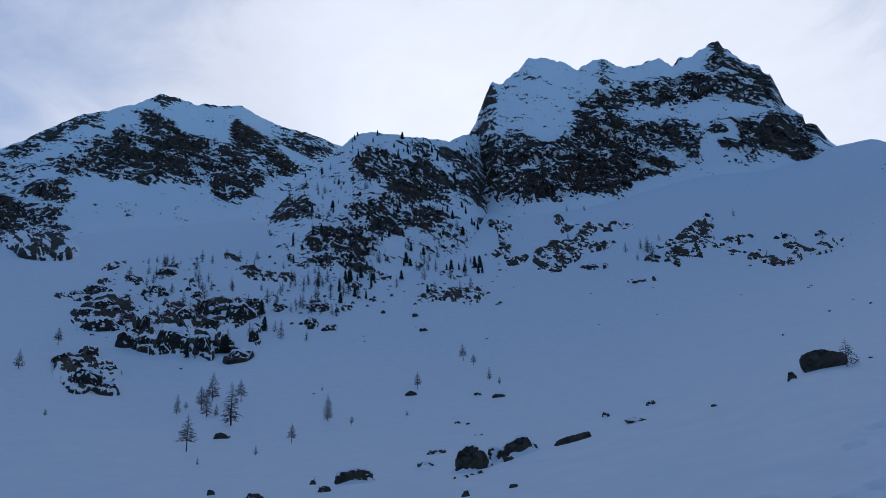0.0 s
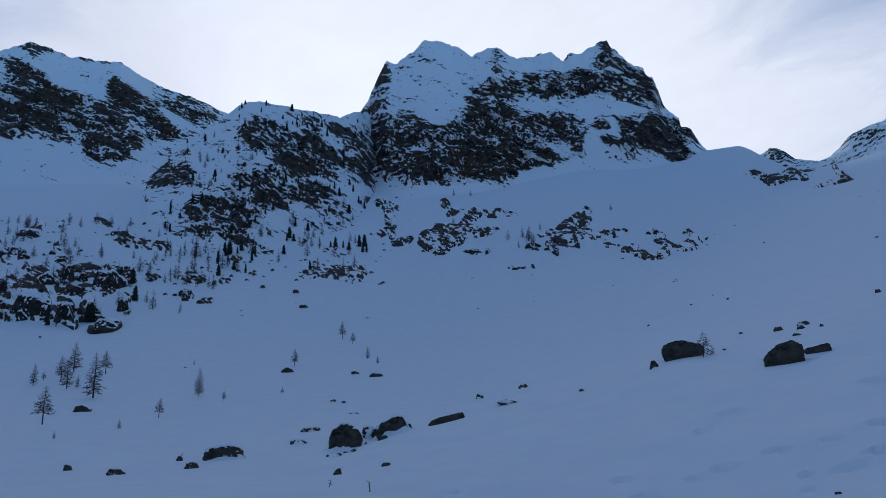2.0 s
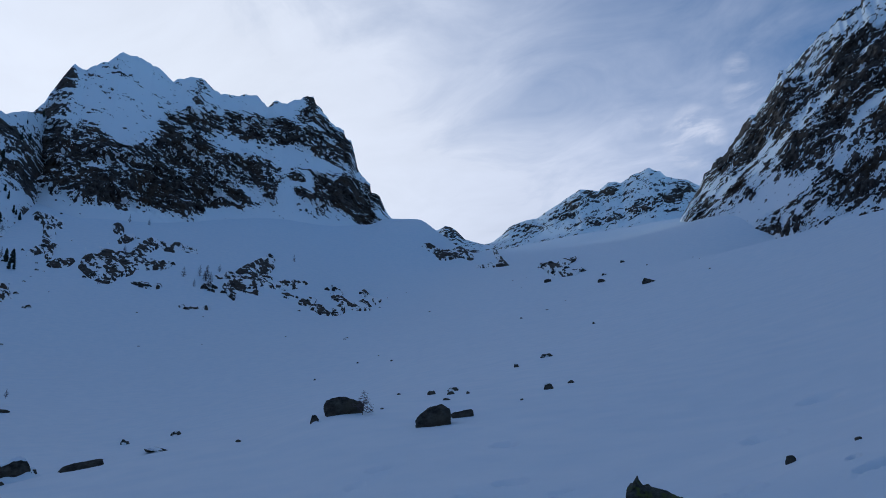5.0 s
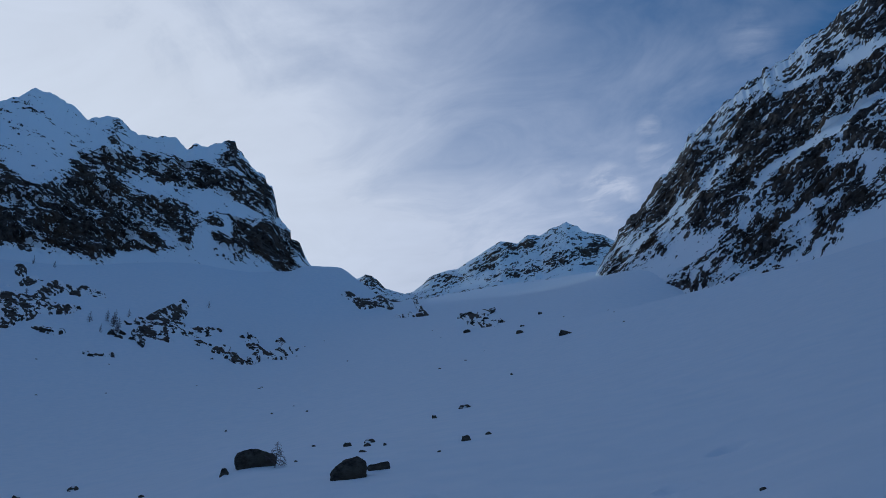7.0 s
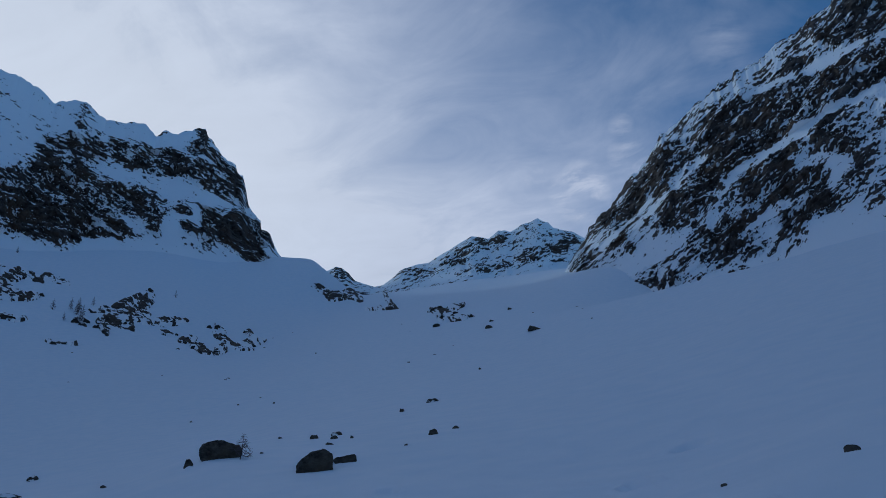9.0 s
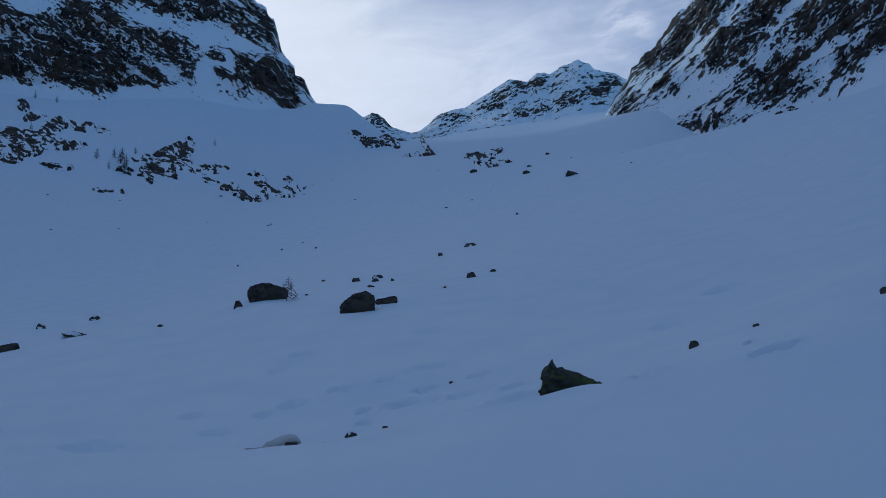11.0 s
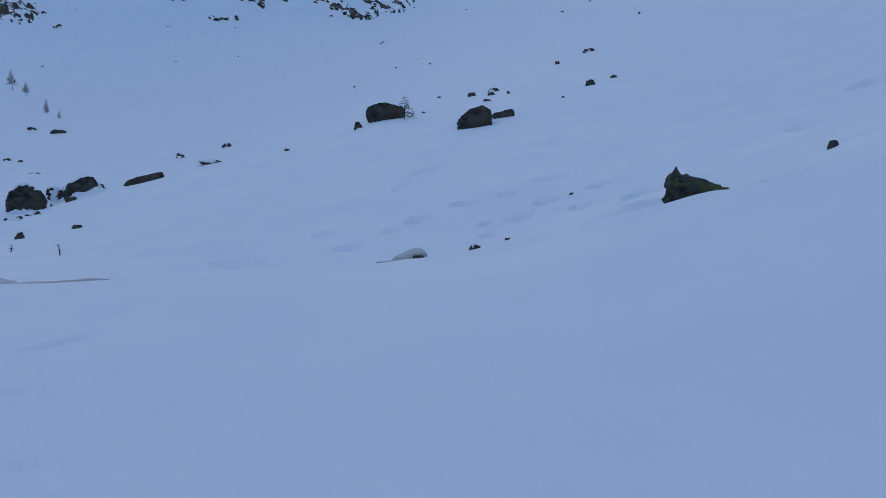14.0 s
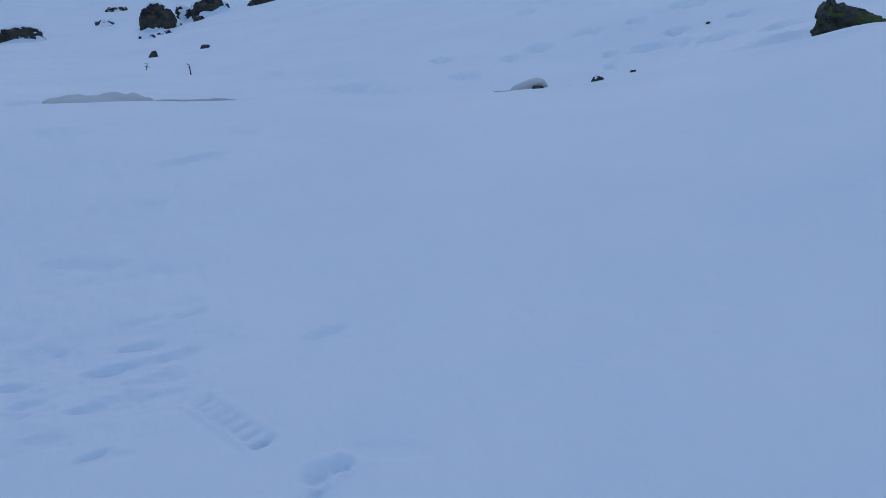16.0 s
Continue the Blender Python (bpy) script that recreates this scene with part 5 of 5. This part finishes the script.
def finish_stone(name, bm, x, y, sink, label, snow, cap, material=None, turn=None, group="", lean=0.0, bank=0.0, rough_snow=2.2):
    """Stands the stone in the snow at x, y; cap: thickness of the snow lying on it."""
    bm.normal_update()
    nz = [v.normal.z for v in bm.verts]
    spot = [(v.co.x, v.co.y, v.co.z) for v in bm.verts]
    thing = new(name)
    top = max(s[2] for s in spot)
    patchy = fbm(np.array([s[0] for s in spot]) * 1.8, np.array([s[1] for s in spot]) * 1.8, np.array([s[2] for s in spot]) * 1.8, 3, 0.5, 8)
    values = [0.9 - snow * (max(0.0, n - 0.2) * 1.9 * (0.3 + 0.7 * max(0.0, s[2]) / top) + rough_snow * q) for n, s, q in zip(nz, spot, patchy)]
    capbm = None
    if cap > 0:
        capbm = bm.copy()
        capbm.verts.ensure_lookup_table()
        wob = fbm(np.array([s[0] for s in spot]) * 2.5, np.array([s[1] for s in spot]) * 2.5, np.array([s[2] for s in spot]) * 2.5, 3, 0.5, 4)
        lying = [n + 0.4 * q > 0.5 for n, q in zip(nz, wob)]
        gone = [f for f in capbm.faces if not all(lying[v.index] for v in f.verts)]
        bmesh.ops.delete(capbm, geom=gone, context="FACES")
        # one unbroken cap: the largest patch of lying snow
        left, best = set(capbm.faces), []
        while left:
            seen = [left.pop()]
            for f in seen:
                near_by = [o for e in f.edges for o in e.link_faces if o in left]
                left.difference_update(near_by)
                seen += [o for o in dict.fromkeys(near_by)]
            best = seen if len(seen) > len(best) else best
        keep = set(best)
        bmesh.ops.delete(capbm, geom=[f for f in capbm.faces if f not in keep], context="FACES")
        for v in capbm.verts:
            edge = any(e.is_boundary for e in v.link_edges)
            v.co.z += -0.01 if edge else cap
    me = bpy.data.meshes.new("rock")
    bm.to_mesh(me)
    bm.free()
    me.attributes.new("bare", "FLOAT", "POINT").data.foreach_set("value", values)
    me.materials.append(material or BOULDER)
    rock = new("rock", me)
    rock.parent = thing
    if capbm is not None:
        if len(capbm.faces):
            part("snow_cap", capbm, CAP_SNOW, thing, "fresh white snow cap")
        else:
            capbm.free()
    if turn is None:
        turn = -math.degrees(math.atan2(x, y))
    if bank > 0:
        wide, deep = max(abs(q[0]) for q in spot), max(abs(q[1]) for q in spot)
        a = np.radians(np.linspace(-110, 110, 31))[None]
        r = np.linspace(0.5, 1.6, 10)[:, None]
        bx, by = wide * r * np.sin(a), -deep * r * np.cos(a)
        c, s = math.cos(radians(turn)), math.sin(radians(turn))
        under = land(x + bx * c - by * s, y + bx * s + by * c) - (ground_at(x, y) - sink)
        lump = 0.55 + 0.9 * vnoise(bx * 1.3 + x, by * 1.3 + y, bx * 0, 6)
        bz = under + bank * np.exp(-(((r - 0.85) / 0.32) ** 2)) * np.clip(lump, 0.05, 2) - 0.03 - 0.12 * np.clip(r - 1.25, 0, 1)
        tagged(grid_object("snow_bank", bx, by, bz, CAP_SNOW, parent=thing), "snow banked against the rock")
    thing.matrix_world = pose(x, y, ground_at(x, y) - sink, 0, lean, turn)
    return tagged(thing, label, name.replace("_", " ") if "_" in name else "boulder" if top > 0.5 else "rock", group)


def stone(x, y, w, h, seed, label, snow=0.6, cap=0.0, fine=3, depth=0.8, turn=None, lean=0.0, group="", profile=None, banked=True):
    bm = hull_stone(w, w * depth, h, seed, profile, fine=fine)
    return finish_stone("boulder" if h > 0.5 else "rock", bm, x, y, h * 0.06, label, snow, cap, turn=turn, lean=lean, group=group, bank=h * 0.28 if banked and h > 0.5 and w < 4 and math.hypot(x, y) < 70 else 0.0)


# the boulders along the brow
stone(-6.7, 55.3, 2.8, 1.0, 3, "long flat boulder with snow lying on top", 0.8, 0.07, 4, profile=[(-1, 0.1), (-0.85, 0.8), (-0.3, 1.0), (0.5, 0.95), (0.9, 0.7), (1, 0.1)])
stone(-7.6, 48.1, 0.95, 0.36, 4, "low dark stone breaking through the snow", 0.5)
stone(-2.0, 64.5, 1.8, 0.55, 5, "low broken stones half buried in snow", 0.7, 0.05)
stone(-1.5, 86.8, 2.4, 0.45, 6, "flat dark slab showing through the snow", 0.5)
stone(1.6, 55.7, 2.75, 1.8, 7, "big angular dark boulder dusted with snow", 0.5, 0.05, 4, profile=[(-1, 0.05), (-0.95, 0.4), (-0.72, 0.75), (-0.4, 0.98), (0.0, 1.0), (0.4, 0.78), (0.85, 0.45), (1, 0.1)])
stone(3.2, 57.6, 1.5, 1.05, 8, "snow-capped boulder leaning on a larger one", 0.9, 0.10, 4)
stone(4.85, 56.2, 2.55, 1.6, 9, "big dark boulder with a snowy crown", 0.6, 0.06, 4, profile=[(-1, 0.1), (-0.95, 0.5), (-0.45, 0.6), (-0.1, 0.85), (0.2, 1.0), (0.5, 0.85), (0.9, 0.4), (1, 0.1)])
stone(5.7, 55.8, 1.0, 0.7, 10, "smaller block beside a big boulder", 0.6, 0.04)
stone(4.0, 54.6, 0.85, 0.3, 11, "small dark stone at a boulder's foot", 0.5)
stone(8.53, 55.22, 2.70, 0.52, 12, "long low boulder tilted along the slope", 0.15, 0.0, 4, depth=0.5, profile=[(-1, 0.05), (-0.85, 0.5), (-0.4, 0.75), (0.3, 0.85), (0.85, 0.9), (0.95, 1.0), (1, 0.3)], lean=-8, banked=False)
stone(0.6, 38.2, 0.5, 0.3, 13, "single round dark stone in open snow", 0.2)
stone(2.9, 37.9, 0.5, 0.16, 14, "flat dark stone just showing", 0.3)
stone(0.6, 48.8, 1.2, 0.24, 15, "thin dark slab edge under snow", 0.7, 0.05)
stone(1.6, 51.2, 1.0, 0.24, 16, "thin dark slab edge under snow", 0.7, 0.05)
# the two blocks farther up the brow and what lies round them
stone(23.67, 48.56, 2.77, 1.23, 17, "squat dark block overhanging the snow", 0.2, 0.0, 4, depth=0.7, profile=[(-0.8, 0.0), (-1, 0.45), (-0.9, 0.9), (-0.55, 0.85), (-0.25, 1.0), (0.0, 0.78), (0.45, 0.85), (0.9, 0.62), (1, 0.4), (0.8, 0.28), (0.1, 0.1)], lean=-5, banked=False)
stone(20.9, 47.26, 0.57, 0.57, 18, "small upright dark stone", 0.4, 0.0, 3, profile=[(-1, 0.0), (-0.6, 0.6), (-0.5, 1.0), (0.2, 0.95), (0.4, 0.6), (1, 0.4), (0.9, 0.05)])
stone(23.53, 36.97, 2.12, 1.19, 19, "smooth rounded grey-brown boulder", 0.12, 0.0, 4, depth=0.7, profile=[(-1, 0.0), (-0.95, 0.3), (-0.7, 0.62), (-0.3, 0.85), (0.2, 1.0), (0.6, 0.98), (0.95, 0.7), (1, 0.45), (0.5, 0.12)], lean=-6, banked=False)
stone(26.17, 37.95, 1.35, 0.44, 20, "long flat slab trailing from a boulder", 0.1, 0.0, 3, depth=0.4, profile=[(-1, 0.25), (-0.9, 0.6), (0.5, 0.62), (0.8, 1.0), (0.95, 0.75), (1, 0.2)], lean=-3)
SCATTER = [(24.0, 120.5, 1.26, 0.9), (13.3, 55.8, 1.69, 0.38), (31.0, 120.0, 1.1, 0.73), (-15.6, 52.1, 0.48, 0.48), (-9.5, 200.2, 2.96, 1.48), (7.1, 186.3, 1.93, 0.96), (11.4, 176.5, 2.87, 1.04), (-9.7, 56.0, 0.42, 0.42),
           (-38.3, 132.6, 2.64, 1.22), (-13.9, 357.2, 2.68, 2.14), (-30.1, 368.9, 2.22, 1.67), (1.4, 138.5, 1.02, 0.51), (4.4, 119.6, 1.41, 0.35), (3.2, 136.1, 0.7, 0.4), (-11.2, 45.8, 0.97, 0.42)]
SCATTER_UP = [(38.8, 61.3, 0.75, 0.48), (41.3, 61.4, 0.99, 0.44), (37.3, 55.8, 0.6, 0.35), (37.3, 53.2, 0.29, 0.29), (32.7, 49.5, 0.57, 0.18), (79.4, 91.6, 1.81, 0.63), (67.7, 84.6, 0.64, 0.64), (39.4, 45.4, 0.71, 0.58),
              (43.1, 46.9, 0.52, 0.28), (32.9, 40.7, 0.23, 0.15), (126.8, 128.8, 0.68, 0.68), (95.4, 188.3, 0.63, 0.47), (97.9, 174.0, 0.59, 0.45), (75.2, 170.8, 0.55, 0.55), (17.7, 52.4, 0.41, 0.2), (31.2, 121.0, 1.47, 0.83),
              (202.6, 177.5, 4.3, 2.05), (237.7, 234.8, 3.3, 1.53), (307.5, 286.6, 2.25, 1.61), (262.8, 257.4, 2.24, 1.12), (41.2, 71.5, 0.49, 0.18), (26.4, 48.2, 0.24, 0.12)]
def chance_outline(rng):
    return [(-1, 0.15), (rng.uniform(-0.8, -0.4), rng.uniform(0.4, 1.0)), (rng.uniform(-0.2, 0.3), rng.uniform(0.6, 1.0)), (rng.uniform(0.5, 0.8), rng.uniform(0.25, 0.8)), (1, 0.1)]


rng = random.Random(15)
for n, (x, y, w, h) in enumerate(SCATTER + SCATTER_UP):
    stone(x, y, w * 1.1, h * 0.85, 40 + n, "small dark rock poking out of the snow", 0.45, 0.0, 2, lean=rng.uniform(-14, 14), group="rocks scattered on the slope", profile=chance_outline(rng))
# stones scattered thinly over the upper snow
rng = random.Random(5)
for n in range(45):
    b, r = rng.uniform(-27, 62), math.sqrt(rng.uniform(200**2, 470**2))
    x, y = r * math.sin(radians(b)), r * math.cos(radians(b))
    w = rng.uniform(0.4, 1.2)
    stone(x, y, w, w * rng.uniform(0.3, 0.6), 100 + n, "small dark rock poking out of the snow", 0.5, fine=1, group="rocks scattered on the slope", profile=chance_outline(rng))
# and more thickly round the wooded rock bands
for n in range(150):
    b, r = (rng.uniform(-26, -8), rng.uniform(360, 570)) if n < 100 else (rng.uniform(-9, 5), rng.uniform(370, 470))
    x, y = r * math.sin(radians(b)), r * math.cos(radians(b))
    w = rng.uniform(0.8, 2.6)
    stone(x, y, w, w * rng.uniform(0.35, 0.7), 200 + n, "dark rock among larches on the snow", 0.5, fine=1, group="rocks among the trees", profile=chance_outline(rng))

# the dark rock knobs of the lower cliff: x, y, width, height
KNOBS = [(-113.8, 241.8, 11.4, 7.8), (-111.8, 230.0, 4.1, 1.9), (-106.9, 243.9, 5.7, 3.1), (-123.2, 278.2, 6.5, 3.2), (-135.1, 279.1, 7.4, 3.3), (-113.4, 315.8, 15.2, 14.3),
         (-125.8, 316.9, 10.0, 9.1), (-133.5, 318.7, 9.2, 9.2), (-97.8, 307.0, 8.6, 11.1), (-106.7, 311.4, 4.4, 7.9), (-125.4, 366.4, 11.3, 10.3), (-100.9, 375.2, 17.6, 11.4),
         (-77.6, 287.5, 9.5, 5.5), (-157.1, 344.5, 18.1, 8.0), (-173.4, 381.0, 13.3, 7.8), (-137.0, 343.9, 6.9, 11.8)]
KNOBS_UP = [(-164.7, 424.1, 13.3, 8.5), (-177.7, 479.2, 13.6, 6.8), (-89.5, 309.5, 4.3, 6.0), (-81.8, 324.7, 4.4, 8.0), (-122.5, 381.8, 6.4, 12.8), (-116.2, 384.8, 5.3, 6.4),
         (-190.0, 455.4, 5.2, 5.2), (-199.7, 426.2, 12.5, 6.3), (-202.1, 412.3, 9.8, 3.7), (-64.9, 391.2, 10.5, 3.8), (-62.4, 347.9, 5.6, 5.6), (-114.5, 309.8, 5.3, 5.3),
         (-176.7, 370.7, 8.7, 4.4), (-165.9, 376.1, 8.7, 6.6)]
for n, (x, y, w, h) in enumerate(KNOBS + KNOBS_UP):
    bm = hull_stone(w * 1.15, w * 0.9, h * 0.95, 400 + n, None, corners=20, fine=3)
    finish_stone("rounded_boulder", bm, x, y, h * 0.3, "rounded dark boulder of a cliff with snow in its cracks", 1.0, 0.5, material=CRAG_BARE, group="boulders of the lower cliff", rough_snow=1.1)


# loose blocks that lie in the rock bands
def on_slope(bearing, height, near, far):
    """The place on the snow slope seen at that bearing and height angle."""
    r = np.linspace(near, far, 500)
    b = radians(bearing)
    e = np.degrees(np.arctan((land(r * math.sin(b), r * math.cos(b)) - EYE) / r))
    k = float(r[int(np.argmax(e >= height))])
    return k * math.sin(b), k * math.cos(b), k


rng = random.Random(23)
for m, (name, label, zones, near, far_side, step, rows, lift, block, seed) in enumerate(BANDS):
    if near > 500:
        continue
    for n in range(2 * len(zones)):
        za, ze, ra, re, turn, amount = rng.choice([z for z in zones if z[5] > 0.5])
        x, y, r = on_slope(za + rng.gauss(0, 0.55) * ra, ze + rng.gauss(0, 0.55) * re, near, far_side)
        w = block * rng.uniform(0.5, 1.3) * (1.5 if rng.random() < 0.2 else 1)
        bm = hull_stone(w, w * rng.uniform(0.6, 1.0), w * rng.uniform(0.4, 0.8), 500 + 60 * m + n, chance_outline(rng), fine=2)
        finish_stone("rock_block", bm, x, y, w * 0.12, "angular dark block lying in a snowy rock band", 0.6, 0.0, material=CRAG_BARE, lean=rng.uniform(-18, 18), group="blocks in the rock bands")

# stones in the snow close by; the last is a dark filler for a lip's shaded gap
for n, (x, y, w, h) in enumerate([(8.75, 14.0, 0.27, 0.2), (9.75, 14.2, 0.14, 0.07), (11.4, 7.5, 0.17, 0.1), (12.9, 7.2, 0.12, 0.06), (13.2, 5.1, 0.3, 0.12), (13.9, 17.0, 0.12, 0.06), (6.2, 11.75, 0.26, 0.05)]):
    bm = rough_stone(w, w * 0.8, h, 60 + n, 4, cuts=10, flat=0.7)
    finish_stone("rock", bm, x, y, h * (0.45 if n == 0 else 0.15), "small dark stone by the brow, one filling a lip's dark gap", 0.9 if n == 0 else 0.4, 0.03 if n == 0 else 0.0, group="stones close by")

# the nearest rock: a dark wedge with a pointed horn and moss on its low end
bm = rough_stone(2.0, 2.0, 1.0, 140, 6, cuts=12, flat=0.8)
for v in bm.verts:
    u, w, z = v.co
    ridge = 0.39 - 0.185 * (u + 1)
    ridge += 0.012 * math.sin(u * 13.0 + 1.0) * (1 - abs(u)) + 0.14 * math.exp(-(((u + 0.70) / 0.085) ** 2))
    under = 0.14 * max(0.0, -u - 0.35) * max(0.0, 0.35 - abs(z - 0.1)) * 3
    crag = 0.05 * noise.noise(Vector((u * 4, w * 4, z * 5))) + 0.035 * noise.noise(Vector((u * 11, w * 11, z * 13)))
    v.co = Vector(((u + under) * 0.54 + 0.02 + crag * 0.4, w * (0.36 + 0.1 * u) + crag, z * ridge + crag * (1 if z > 0.15 else 0) if z > 0 else z * 0.3))
finish_stone("rock", bm, 9.1, 8.15, 0.03, "dark mossy wedge-shaped rock with a pointed tip in a snow hollow", 0.0, 0.0, MOSSY, lean=4)


# wind lips of snow hanging over the scoops behind the brow
def snow_lip(bearing, half, reach, height, seed, flush=0.0, skew=0.0):
    """A bank of snow with an overhanging front edge, along an arc of the brow."""
    n = 61
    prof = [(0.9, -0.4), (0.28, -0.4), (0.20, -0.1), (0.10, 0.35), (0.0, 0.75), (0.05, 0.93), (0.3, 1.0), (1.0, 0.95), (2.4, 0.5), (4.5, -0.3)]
    b = np.linspace(bearing - half, bearing + half, n)
    k = np.clip(1 - (np.abs(b - bearing) / half) ** 2.6, 0, 1) ** 0.6 * (1 + 0.25 * vnoise(b * 1.7, b * 0, b * 0 + seed, seed)) * (0.8 + skew * (b - bearing) / half)
    r = np.array([[reach + d * (0.35 + 0.65 * kk) for kk in k] for d, up in prof])
    x, y = r * np.sin(np.radians(b)), r * np.cos(np.radians(b))
    base = land(x, y)
    z = base - 0.03 + np.array([[(up - flush) * height * kk for kk in k] for d, up in prof])
    lip = new("snow_lip")
    # the front is shaded by its greyer snow colour, the top keeps plain snow
    grid_object("front", x[:6], y[:6], z[:6], SHADED_SNOW, parent=lip)
    grid_object("top", x[5:], y[5:], z[5:], SNOW, parent=lip)
    tagged(lip, "wind-carved snow lip with shade painted grey on its front", "snow drift", "snow lips on the brow")


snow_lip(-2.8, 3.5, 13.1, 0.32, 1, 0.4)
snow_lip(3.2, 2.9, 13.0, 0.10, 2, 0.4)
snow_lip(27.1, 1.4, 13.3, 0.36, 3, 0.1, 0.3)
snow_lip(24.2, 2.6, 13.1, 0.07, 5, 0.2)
# dead twigs standing in the snow
def dead_twig(x, y, h, seed):
    rng = random.Random(seed)
    tw = new("dead_twig")
    bm = bmesh.new()
    a = Vector((0, 0, -0.15))
    for k in range(4):
        b = a + Vector((rng.uniform(-0.1, 0.1) * h, rng.uniform(-0.05, 0.05) * h, (h + 0.15) / 4))
        limb(bm, a, b, 0.03 * (1 - k / 5), 0.03 * (1 - (k + 1) / 5), 5)
        a = b
    part("stem", bm, LARCH_BARK, tw)
    bm = bmesh.new()
    for k in range(3):
        z = h * rng.uniform(0.4, 0.9)
        limb(bm, (0, 0, z), (rng.uniform(-0.4, 0.4) * h, rng.uniform(-0.2, 0.2) * h, z + h * rng.uniform(-0.1, 0.25)), 0.014, 0.005)
    part("side_twig", bm, LARCH_TWIG, tw)
    tw.matrix_world = pose(x, y, ground_at(x, y), 0, 12, rng.uniform(0, 360))
    tagged(tw, "short dead twig sticking out of the snow", "twig", "dead twigs in the snow")


for n, (x, y, h) in enumerate([(1.4, 24.8, 0.34), (0.2, 30.1, 0.26), (-9.6, 55.6, 0.55)]):
    dead_twig(x, y, h, n)
snag = larch("stunted_larch", 1.8, 34, 12, 0.6, 91, 0.2, 0.014)
tagged(snag, "stunted bare larch beside a dark block", "tree")
snag.matrix_world = pose(23.88, 46.33, ground_at(23.88, 46.33), 0, 10, 30)
